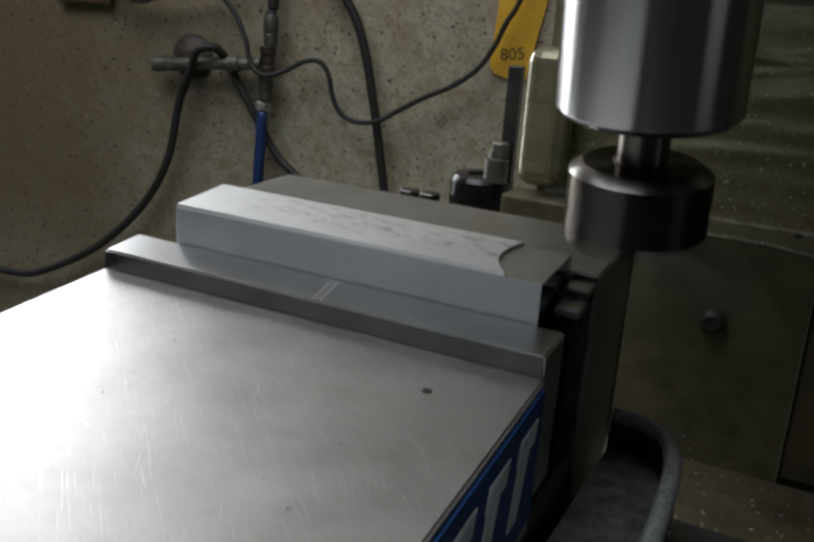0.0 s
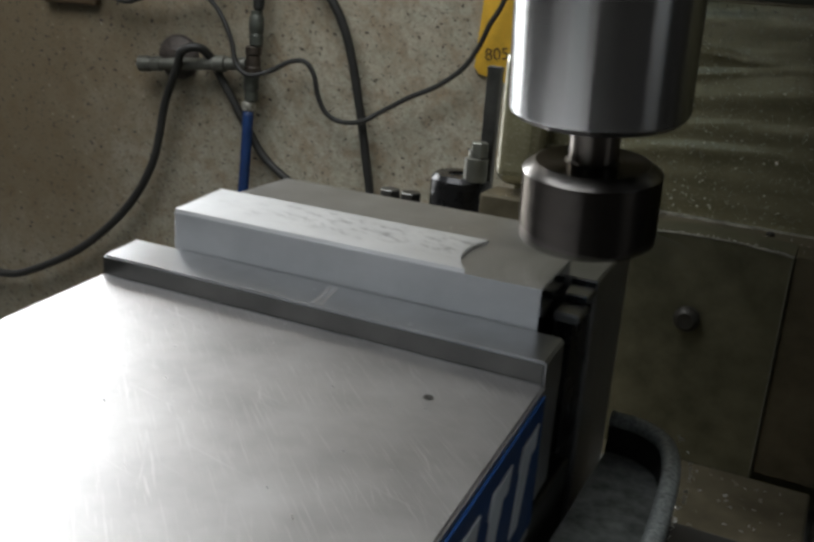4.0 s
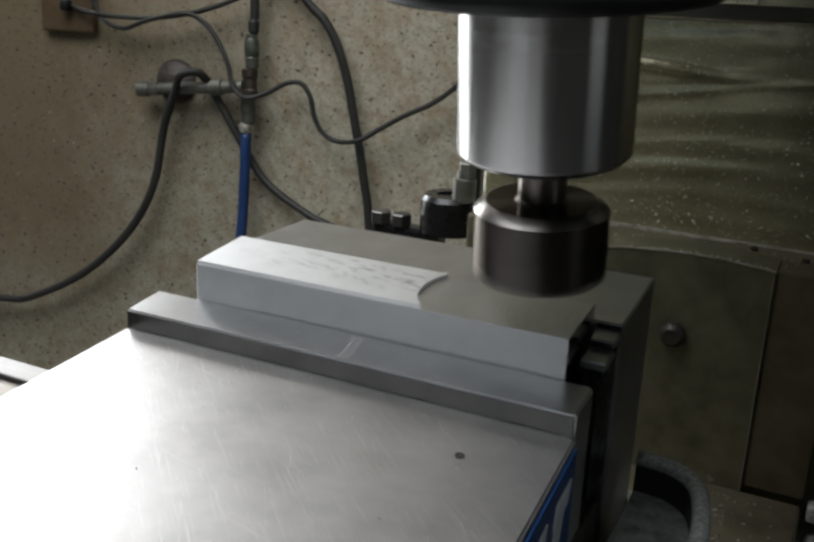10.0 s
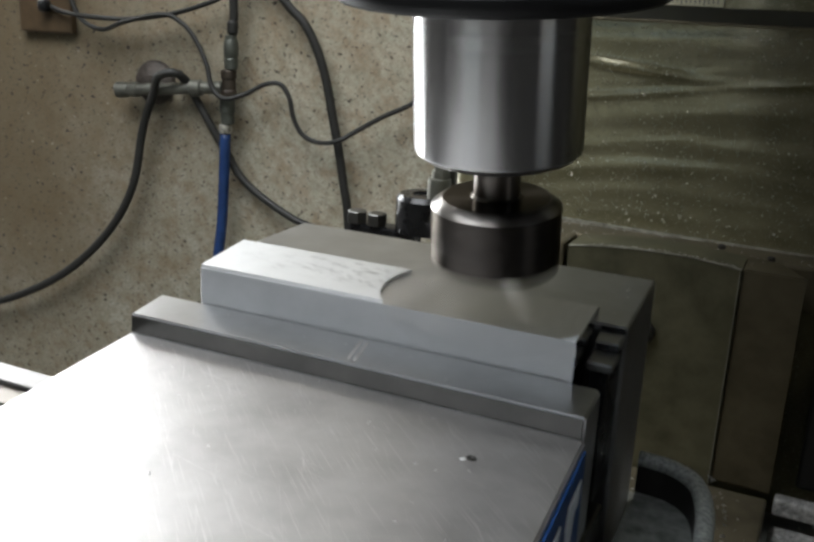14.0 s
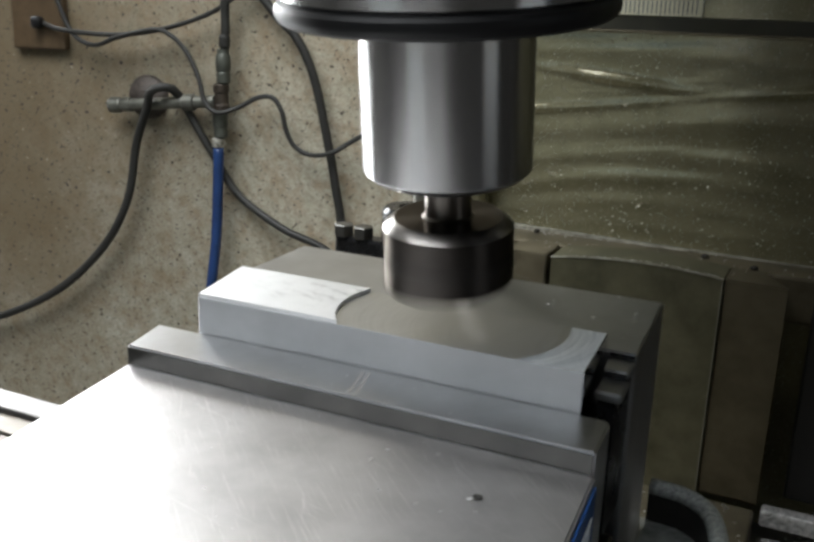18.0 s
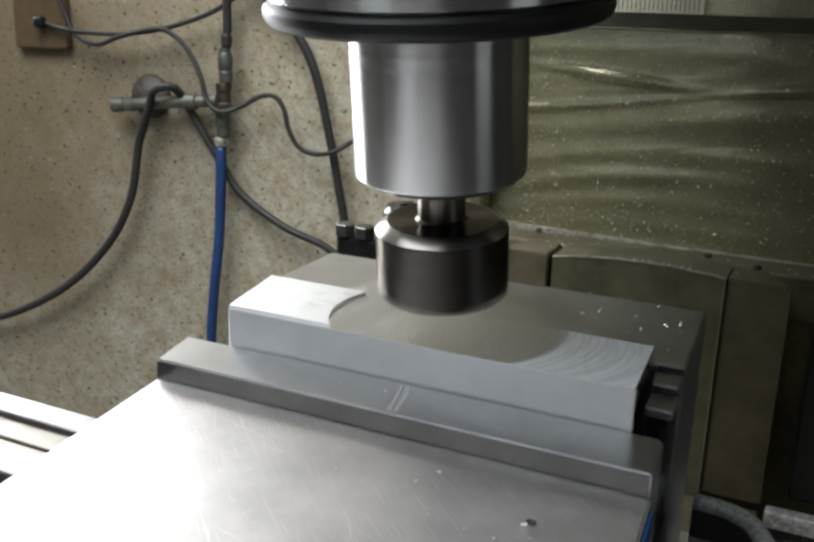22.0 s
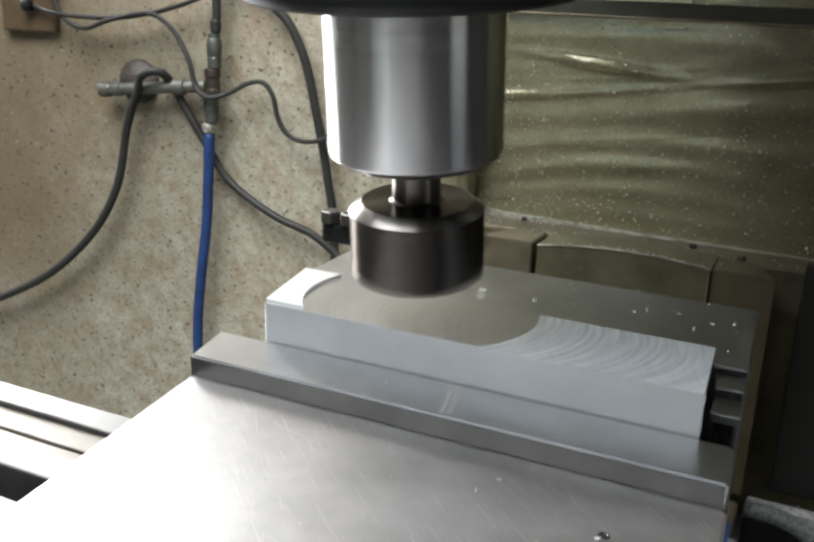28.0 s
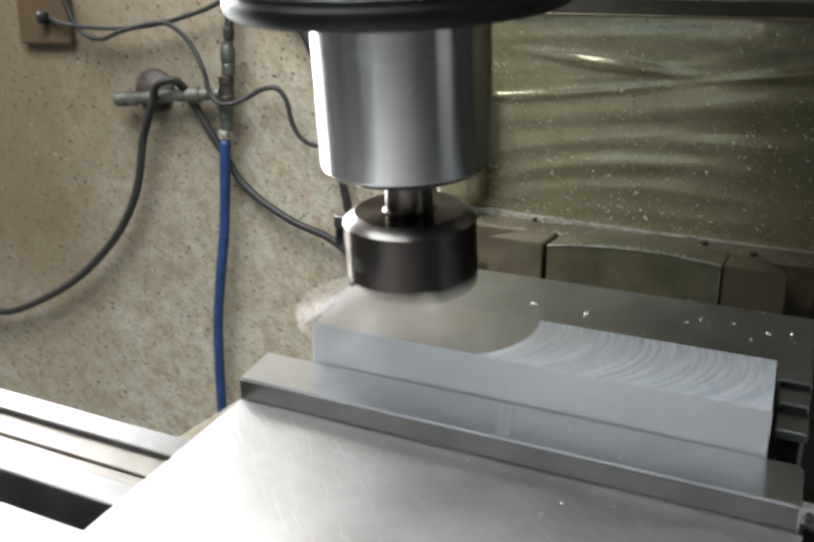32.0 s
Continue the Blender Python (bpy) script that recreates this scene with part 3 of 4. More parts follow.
    part("flange", moved(lathe(((0.035, 0.0), (0.035, 0.003), (0.032, 0.008), (0.026, 0.012), (0.019, 0.015), (0.012, 0.019)), 32), wall_pose @ pose(-0.160, 0, -0.050, 90)), RUSTY, air, "round rusty wall flange")
    outlet = thing("wall_outlet", "brown plastic wall outlet with a plug in it", "outlet")
    part("plate", moved(box(-0.395, -0.298, -0.016, 0, 0.0175, 0.14, 0.004), wall_pose), OUTLET_PLASTIC, outlet)
    part("plug", moved(box(-0.348, -0.330, -0.036, -0.016, 0.050, 0.070, 0.007, 3), wall_pose), RING_BLACK, outlet, "black plug")
    tag = thing("wall_tag", "yellow card tag with brown handwriting on the wall", "tag")
    part("card", moved(prism(((0.318, -0.022), (0.326, -0.032), (0.364, -0.041), (0.372, -0.034), (0.398, 0.11), (0.326, 0.12)), 0, 0.003), wall_pose @ pose(0, -0.003, 0, 90)), YELLOW, tag)

    def writing(text, u, z, size, turn):
        curve = bpy.data.curves.new("text", "FONT")
        curve.body, curve.size = text, size
        tmp = bpy.data.objects.new("tmp", curve)
        mesh = bpy.data.meshes.new_from_object(tmp)
        bpy.data.objects.remove(tmp)
        mesh.materials.append(INK)
        ob = new("handwriting", mesh)
        ob.matrix_basis = wall_pose @ pose(u, -0.0072, z, 90) @ pose(0, 0, 0, 0, 0, turn)
        ob.parent = tag
    writing("805", 0.333, -0.012, 0.024, 8)
    for k, (u, z, w) in enumerate(((0.331, 0.032, 0.05), (0.336, 0.052, 0.035))):
        part("written_line", moved(box(0, w, -0.0048, -0.0034, 0, 0.004), wall_pose @ pose(u, 0, z, 0, -8, 0)), INK, tag)


wall_fittings()


# ---- the machine's fixed parts ----
def saddle():
    ob = thing("machine_saddle", "oil-stained green and brown cast iron machine saddle", "machine")
    crown = [(0.0923 + 0.0072 * k, -0.0532 - 0.0042 * ((k - 8.6) / 8) ** 2) for k in range(17)]
    plate = moved(prism([(0.0923, -0.215), (0.2075, -0.215)] + crown[::-1], 0.39, 0.4245), pose(0, 0, 0, 90) @ Matrix.Diagonal((1, 1, -1, 1)))
    bmesh.ops.recalc_face_normals(plate, faces=plate.faces[:])
    bmesh.ops.bevel(plate, geom=[e for e in plate.edges if all(v.co.y < 0.3901 for v in e.verts)], offset=0.0008, segments=2, affect="EDGES")
    part("front_plate", plate, PLATE_OLIVE, ob, "dark olive oily plate with a bowed top edge")
    crest = moved(prism([(x, z - 0.0005) for x, z in crown] + [(x, z + 0.0003) for x, z in crown[::-1]], 0.3893, 0.3906), pose(0, 0, 0, 90) @ Matrix.Diagonal((1, 1, -1, 1)))
    bmesh.ops.recalc_face_normals(crest, faces=crest.faces[:])
    part("worn_crest", crest, WORN_EDGE, ob, "bowed edge worn to bare metal")
    end = prism(((0.0483, 0.39), (0.0889, 0.39), (0.0889, 0.4245), (0.066, 0.4245)), -0.215, -0.0573)
    bmesh.ops.bevel(end, geom=end.edges[:], offset=0.0008, segments=2, affect="EDGES")
    part("end_plate", end, SADDLE, ob, "brown plate with a slanted end")
    part("low_step", box(0.022, 0.0478, 0.395, 0.4245, -0.26, -0.10, 0.002), SADDLE, ob)
    block = prism(((0.2080, 0.3915), (0.2473, 0.3905), (0.229, 0.4245), (0.2080, 0.4245)), -0.209, -0.0568)
    bmesh.ops.bevel(block, geom=block.edges[:], offset=0.001, segments=2, affect="EDGES")
    part("side_block", block, BLOCK_BROWN, ob, "dark brown oily block")
    part("top_ledge", box(-0.02, 0.36, 0.4255, 0.4605, -0.09, -0.0580, 0.002), SADDLE, ob)
    lip = moved(prism([(0.004, -0.0579), (0.33, -0.0594), (0.33, -0.0586), (0.20, -0.0572), (0.09, -0.0560), (0.045, -0.0548), (0.02, -0.0530), (0.004, -0.0528)], 0.4562, 0.4606), pose(0, 0, 0, 90) @ Matrix.Diagonal((1, 1, -1, 1)))
    bmesh.ops.recalc_face_normals(lip, faces=lip.faces[:])
    # Pale strip: light caught by the sheet's fold is in its colour.
    part("worn_lit_lip", lip, WORN_EDGE, ob, "folded edge, worn, its catch of light in pale metal")
    for x, y, r in ((0.062, 0.452, 0.0022), (0.188, 0.444, 0.0028), (0.222, 0.430, 0.0026)):
        part("stud", moved(lathe(((r, 0.0), (r, 0.0022), (r * 0.7, 0.003), (r * 0.3, 0.0032)), 10), pose(x, y, -0.0582)), BOLT_IRON, ob, "small dark stud")
    part("slideway", box(-0.15, 0.246, 0.27, 0.389, -0.26, -0.212, 0.002), SADDLE, ob, "brown flat slideway with swarf on it")
    part("saddle_block", box(-0.12, 0.40, -0.13, 0.2695, -0.26, -0.2125, 0.003), SADDLE_GREEN, ob)
    part("knee", box(-0.10, 0.36, -0.10, 0.4755, -0.62, -0.2605, 0.006), CASTING, ob)
    part("pedestal", box(-0.08, 0.34, 0.0, 0.4755, FLOOR_Z, -0.6205, 0.006), CASTING, ob)
    part("bolt", moved(lathe(((0.0086, 0.0), (0.0088, 0.003), (0.0078, 0.0055), (0.0052, 0.0075), (0.0050, 0.0068), (0.0010, 0.0066)), 24), pose(0.1495, 0.39, -0.1105, 90)), BOLT_IRON, ob, "dark round-headed bolt")
    part("worn_edge", box(0.2062, 0.2073, 0.3893, 0.3899, -0.212, -0.0590, 0.0003), OILY_EDGE, ob, "edge rubbed paler by wear")
    part("rail", merge(box(0.250, 0.60, 0.386, 0.398, -0.222, -0.210, 0.002), box(0.250, 0.60, 0.36, 0.386, -0.245, -0.228, 0.003)), RAIL_STEEL, ob, "bright worn steel rail")
    part("inner_guard", box(0.262, 0.62, 0.41, 0.42, -0.21, -0.05, 0.002), BLACK_GUARD, ob, "black guard")
    return ob


RIPPLES = (
    # height at x = 0.1, slope, bend, depth, half-width, middle along x, reach
    (0.0610, -0.10, 0.0, 0.0024, 0.0031, 0.105, 0.042),
    (0.0405, 0.12, 0.25, 0.0020, 0.0027, 0.03, 0.075),
    (0.0420, 0.11, 0.1, 0.0024, 0.0031, 0.25, 0.042),
    (0.0235, 0.10, 0.3, 0.0006, 0.0080, 0.16, 0.12),
    (0.0060, 0.12, -0.9, 0.0007, 0.0060, 0.13, 0.13),
    (-0.0120, 0.16, -1.2, 0.0008, 0.0055, 0.11, 0.12),
    (-0.0300, 0.12, -1.0, 0.0005, 0.0060, 0.15, 0.12),
    (0.0820, -0.03, 0.0, 0.0007, 0.0080, 0.20, 0.2),
)


def sheet_y(x, z):
    """The dented sheet's front: long shallow ripples, one over the other."""
    y = 0.4606
    for z0, slope, bend, deep, wide, mid, reach in RIPPLES:
        u = x - 0.1
        d = (z - z0 - slope * u - bend * u * u) / wide
        e = (x - mid) / reach
        if abs(d) < 4 and abs(e) < 3:
            y -= deep * math.exp(-d * d - e * e)
    return y + 0.0006 * noise.noise((x * 6, 3.1, z * 26)) + 0.00016 * noise.noise((x * 16, 7.7, z * 75))


def dented_sheet():
    xs = [-0.005 + 0.755 * (k / 150) ** 1.25 for k in range(151)]
    zs = [-0.30 + 0.24 * k / 12 for k in range(12)] + [-0.06 + 0.19 * k / 150 for k in range(150)] + [0.13 + 0.27 * k / 12 for k in range(13)]
    bm = bmesh.new()
    grid = [[bm.verts.new((x, sheet_y(x, z), z)) for x in xs] for z in zs]
    for a, b in zip(grid, grid[1:]):
        for i in range(len(xs) - 1):
            bm.faces.new((a[i], a[i + 1], b[i + 1], b[i])).smooth = True
    rim = [grid[0][i] for i in range(len(xs))] + [row[-1] for row in grid[1:]] + grid[-1][-2::-1] + [row[0] for row in grid[-2:0:-1]]
    back = [bm.verts.new((v.co.x, 0.475, v.co.z)) for v in rim]
    n = len(rim)
    for i in range(n):
        bm.faces.new((rim[i], back[i], back[(i + 1) % n], rim[(i + 1) % n]))
    bm.faces.new(back)
    return bm


def column():
    ob = thing("machine_column", "grey-green machine column with an oily rippled sheet front", "machine")
    part("sheet", dented_sheet(), SHEET, ob, "rippled oily sheet metal flecked with swarf")
    # Raised strip; its dark olive puts the groove's shade into colour.
    part("groove", box(0.035, 0.74, 0.4570, 0.4615, 0.0945, 0.1042, 0.0003), GROOVE, ob, "dark strip for the shaded groove under the label")
    part("lip", box(0.035, 0.74, 0.4562, 0.4615, 0.0925, 0.0944, 0.0005), SADDLE, ob, "worn bright lip")
    part("corner_casting", box(-0.014, 0.022, 0.43, 0.4605, -0.0512, 0.052, 0.012, 5), SHEET, ob, "rough grey casting with rounded corners")
    part("body", box(0.0, 0.72, 0.476, 0.75, FLOOR_Z, 0.7, 0.01), CASTING, ob)
    return ob


def column_label():
    ob = thing("scale_label", "cream ribbed label strip on the machine column", "label")
    part("backing", box(0.105, 0.165, 0.4560, 0.4605, 0.1045, 0.135, 0.0008), LABEL_CREAM, ob)
    for k in range(19):
        x = 0.107 + 0.003 * k
        part("tick", box(x, x + 0.0005, 0.4556, 0.4559, 0.1065 if k % 5 else 0.1055, 0.118), SLOT_DARK, ob)


def limit_clamp():
    ob = thing("stop_clamp", "black clamp with a hex bolt and nuts on a dark bar", "clamp")
    part("bar", box(-0.052, -0.040, 0.50, 0.508, -0.075, 0.03, 0.001), DARK_STEEL, ob)
    part("boss", moved(lathe(((0.026, -0.095), (0.026, -0.066), (0.023, -0.062), (0.012, -0.062), (0.012, -0.064), (0.001, -0.064)), 40), pose(-0.066, 0.5, 0)), BLACK_OXIDE, ob)
    part("bolt_shank", moved(lathe(((0.010, -0.064), (0.010, -0.045), (0.007, -0.044), (0.007, -0.038)), 20), pose(-0.05, 0.49, 0)), GALVANISED, ob)
    part("bolt_head", moved(lathe(((0.007, -0.044), (0.0075, -0.043), (0.0075, -0.032), (0.0065, -0.031)), 6, False), pose(-0.048, 0.49, 0)), GALVANISED, ob, "bright hex bolt head")
    part("arm", box(-0.135, -0.07, 0.485, 0.505, -0.112, -0.094, 0.003), BLACK_OXIDE, ob)
    for x in (-0.128, -0.108):
        part("nut", moved(lathe(((0.0085, 0.0), (0.0095, 0.001), (0.0095, 0.010), (0.0085, 0.011)), 6, False), pose(x, 0.49, -0.094)), DARK_STEEL, ob, "worn hex nut")
    return ob


def spindle(turn=0.0):
    """The spindle's pose: its axis leans a little towards the operator."""
    return pose(AXIS_X, AXIS_Y, AXIS_Z, LEAN) @ pose(0, 0, -AXIS_Z, 0, 0, turn)


def spindle_head():
    ob = thing("spindle_head", "black spindle cap under the machine head", "machine", m=spindle())
    part("cap_ring", lathe(((0.0245, 0.1047), (0.0420, 0.1047), (0.0436, 0.1050), (0.0448, 0.1058), (0.0455, 0.1070), (0.0457, 0.1082), (0.0455, 0.1094), (0.0448, 0.1103), (0.0439, 0.1108), (0.0431, 0.1110)), 96, caps=False), RING_BLACK, ob, "black ring")
    part("quill", lathe(((0.0434, 0.1111), (0.0440, 0.1118), (0.0440, 0.19)), 96), CHROME, ob, "bright turned steel quill")
    part("head", box(-0.11, 0.13, -0.07, 0.42, 0.19, 0.5, 0.02, 4), CASTING, ob)
    return ob


def collet_chuck():
    ob = thing("collet_chuck", "polished steel spindle nose, turning", "tool holder", m=spindle())
    part("sleeve", lathe(((0.0234, 0.0629), (0.0239, 0.0634), (0.0241, 0.0642), (0.0241, 0.1060)), 128), CHROME, ob, "polished steel sleeve")
    part("nose_chamfer", lathe(((0.0206, 0.0611), (0.0220, 0.0616), (0.0234, 0.06285)), 128), CHAMFER_STEEL, ob, "polished chamfer")
    part("nose_face", lathe(((0.0070, 0.0610), (0.0205, 0.0610), (0.0205, 0.0624)), 96), DARK_STEEL, ob)
    return ob


def fly_cutter():
    ob = thing("fly_cutter", "dark steel fly cutter with a bright chamfer, spinning", "cutting tool", m=spindle())
    part("shank", lathe(((0.0078, 0.0488), (0.0068, 0.0494), (0.0068, 0.0635)), 40), SHANK_STEEL, ob, "bare steel shank")
    part("top_face", lathe(((0.0156, 0.0470), (0.0156, 0.0487), (0.0078, 0.0488)), 96), CUTTER_STEEL, ob, "dark turned top face")
    part("chamfer", lathe(((0.0192, 0.0461), (0.0190, 0.0464), (0.0160, 0.0486), (0.0157, 0.0487)), 96), CHAMFER_STEEL, ob, "bright turned chamfer")
    body = lathe(((0.0187, 0.0250), (0.0192, 0.0256), (0.0192, 0.0460)), 96)
    for v in body.verts:
        if v.co.z < 0.03:
            v.co.z += 0.0030 + 0.13 * max(-0.012, min(0.019, v.co.x))
    part("body", body, CUTTER_STEEL, ob)
    part("tool_bit", moved(box(0.002, 0.037, -0.0032, 0.0032, -0.0032, 0.0032, 0.0004), pose(0.0, 0.0035, 0.0305, 0, 24, 0)), BIT_STEEL, ob, "bright square tool bit")
    for x in (0.006, 0.013):
        part("set_screw", moved(lathe(((0.0026, 0.0), (0.0026, 0.0018), (0.0014, 0.0018), (0.0014, 0.0006), (0.0002, 0.0006)), 12), pose(x, -math.sqrt(0.0192 ** 2 - x * x) + 0.0012, 0.0375, 90)), BLACK_OXIDE, ob, "black set screw")
    return ob


saddle()
column()
column_label()
limit_clamp()
spindle_head()
chuck = collet_chuck()
cutter = fly_cutter()


# ---- the table and what rides on it ----
TABLE_Z = -0.102


# The block's extent, its slightly askew ends, and the heights of the moving and the fixed jaw.
BY0, BY1, BZ0, BZ1 = 0.0208, 0.0557, -0.016, 0.0136
MOVING_Z, FIXED_Z = -0.0063, 0.0070


def end_left(y):
    return 0.0121 - 0.20 * (y - BY0)


def end_right(y):
    return 0.1420 - 0.055 * (y - BY0)


def table():
    ob = thing("machine_table", "ground cast iron machine table with slots and a trough", "machine table")
    part("top_bar", box(-0.52, 0.45, 0.054, 0.0712, TABLE_Z - 0.045, TABLE_Z, 0.0012), TABLE_STEEL, ob, "bright ground bar beside the slot")
    part("rim", box(-0.52, 0.45, 0.0998, 0.1172, TABLE_Z - 0.045, TABLE_Z - 0.0004, 0.0012), TABLE_STEEL, ob, "bright ground rim")
    part("trough", box(-0.52, 0.45, 0.0832, 0.0995, TABLE_Z - 0.045, TABLE_Z - 0.0030, 0.0008), TROUGH_IRON, ob, "brown-stained shallow trough")
    part("trough_step", box(-0.52, 0.45, 0.0714, 0.0830, TABLE_Z - 0.045, TABLE_Z - 0.0042, 0.0008), TROUGH_IRON, ob)
    part("slot_floor", box(-0.52, 0.45, 0.0352, 0.0538, TABLE_Z - 0.045, TABLE_Z - 0.03), SLOT_DARK, ob, "dark slot")
    part("front_bar", box(-0.52, 0.45, -0.16, 0.035, TABLE_Z - 0.045, TABLE_Z, 0.0012), TABLE_STEEL, ob, "bright ground table top")
    part("apron", box(-0.52, 0.45, -0.15, 0.11, TABLE_Z - 0.11, TABLE_Z - 0.0455, 0.002), SADDLE_GREEN, ob)
    return ob


def vise():
    ob = thing("machine_vise", "blue and ground steel machine vise clamping an aluminium block", "vise")
    w = 0.1524
    slab = prism(((0.0, -0.0005), (0.0255, -0.175), (w + 0.0105, -0.175), (w, -0.0005)), -0.052, MOVING_Z)
    bmesh.ops.bevel(slab, geom=[e for e in slab.edges if abs(e.verts[0].co.z - e.verts[1].co.z) < 1e-6], offset=0.0007, segments=2, affect="EDGES")
    part("moving_jaw", slab, VISE_TOP, ob, "scratched ground steel jaw top")
    plate = prism(((0.0, 0.0), (w - 0.0006, 0.0), (w - 0.0014, 0.0192), (w - 0.0028, 0.0206), (-0.0044, 0.0206)), -0.044, 0.0)
    bmesh.ops.bevel(plate, geom=plate.edges[:], offset=0.0006, segments=2, affect="EDGES")
    part("jaw_plate", plate, JAW_STEEL, ob, "ground steel jaw plate")
    jaw = prism(((-0.003, BY1 + 0.0004), (0.1496, BY1 + 0.0004), (0.1471, 0.1136), (-0.004, 0.1136)), -0.086, FIXED_Z)
    bmesh.ops.bevel(jaw, geom=jaw.edges[:], offset=0.0006, segments=2, affect="EDGES")
    # Thin sheet, dark for the dim vise top the plate should reflect.
    part("jaw_face", box(0.0006, w - 0.0012, -0.0005, -0.00005, MOVING_Z + 0.0001, -0.0006), JAW_FRONT, ob, "jaw plate front, darkened for its dim reflections")
    part("fixed_jaw", jaw, JAW_STEEL, ob, "ground steel fixed jaw dusted with chips")
    step = prism(((0.1424, 0.0450), (0.1497, 0.0448), (0.1495, BY1), (0.1412, BY1)), 0.0025, 0.0050)
    bmesh.ops.bevel(step, geom=step.edges[:], offset=0.0005, segments=2, affect="EDGES")
    part("upper_step", step, JAW_STEEL, ob, "small ground steel step")
    step = prism(((0.1428, 0.0335), (0.1506, 0.0332), (0.1500, 0.0462), (0.1424, 0.0462)), -0.0005, 0.0024)
    bmesh.ops.bevel(step, geom=step.edges[:], offset=0.0005, segments=2, affect="EDGES")
    part("lower_step", step, JAW_STEEL, ob, "small ground steel step")
    # Black strips and post put the shade around the steps into colour.
    part("shade_strip", box(0.1414, 0.1492, BY1 - 0.0001, BY1 + 0.0003, 0.0052, 0.0064), BLACK_OXIDE, ob, "black strip for the shade above the step")
    part("shade_strip", box(0.1428, 0.1494, 0.0443, 0.0447, 0.0026, 0.0045), BLACK_OXIDE, ob, "black strip for the shade above the step")
    part("step_post", box(0.1436, 0.1486, 0.0350, BY1, -0.044, -0.0006), BLACK_OXIDE, ob, "black block for the dark gap under the steps")
    for x, turn in ((0.0800, 13), (0.0822, 13)):
        part("scribe_mark", moved(box(-0.0006, 0.0006, 0.002, 0.0185, 0.0, 0.00006), pose(x, 0, 0.00002, 0, 0, turn)), SCRIBED, ob, "scribed witness mark")
    part("dimple", moved(lathe(((0.0013, -0.00005), (0.0013, 0.00025), (0.0009, 0.0003), (0.0007, 0.00002), (0.0002, 0.00001)), 20), pose(0.1297, -0.0243, MOVING_Z)), DARK_STEEL, ob, "small dark punched dimple")
    part("bed", box(0.027, w - 0.012, -0.175, 0.12, -0.085, -0.0525, 0.001), DARK_STEEL, ob)
    part("base", box(0.0, w, -0.17, 0.125, TABLE_Z, -0.0855, 0.002), CASTING, ob)
    side_pose = pose(w, 0, 0, 0, 0, 3.5)
    side = part("side_panel", moved(box(0.0002, 0.0008, -0.11, -0.002, -0.046, -0.0082), side_pose), BLUE, ob, "blue enamel panel with pale logo shapes")
    for k in range(4):
        y = -0.018 - 0.024 * k
        part("logo_stroke", moved(prism(((-0.009, -0.011), (-0.002, -0.011), (0.006, 0.011), (-0.003, 0.011)), 0, 0.0004), side_pose @ pose(0.0009, y, -0.026, 90, 0, 90)), PALE_MARK, side)
        part("logo_stroke", moved(prism(((-0.006, 0.006), (0.009, 0.006), (0.011, 0.012), (-0.004, 0.012)), 0, 0.0003), side_pose @ pose(0.0009, y, -0.026, 90, 0, 90)), PALE_MARK, side)
    part("cheek", box(w - 0.012, w - 0.003, -0.11, 0.051, -0.086, -0.0525, 0.001), DARK_STEEL, ob)
    line = [(w + 0.001, 0.0935, -0.05), (w + 0.0135, 0.092, -0.05), (w + 0.024, 0.0835, -0.05), (w + 0.0295, 0.067, -0.05), (w + 0.032, 0.044, -0.05), (w + 0.034, 0.0, -0.05), (w + 0.035, -0.08, -0.05)]
    part("ear_floor", prism([(x, y) for x, y, z in spline(line, 4)] + [(w + 0.001, -0.08)], -0.0854, -0.066), FLOOR_IRON, ob)
    curve = [Vector(q) for q in spline(line, 5)]
    inner = []
    for i, q in enumerate(curve):
        way = curve[min(i + 1, len(curve) - 1)] - curve[max(i - 1, 0)]
        inner.append(q + Vector((way.y, -way.x, 0)).normalized() * 0.005)
    # Oil and the pocket's shade are both in this wall's black.
    part("ear_wall", prism([(q.x, q.y) for q in curve] + [(q.x, q.y) for q in reversed(inner)], -0.0855, -0.0555), BLACK_GUARD, ob, "oily inner wall, black for its shade too")
    part("ear_lip", tube([((a.x + b.x) / 2, (a.y + b.y) / 2, -0.0540) for a, b in zip(curve[::2], inner[::2])], 0.0031, 12, 2), EAR_IRON, ob, "rounded speckled grey casting lip")
    return ob


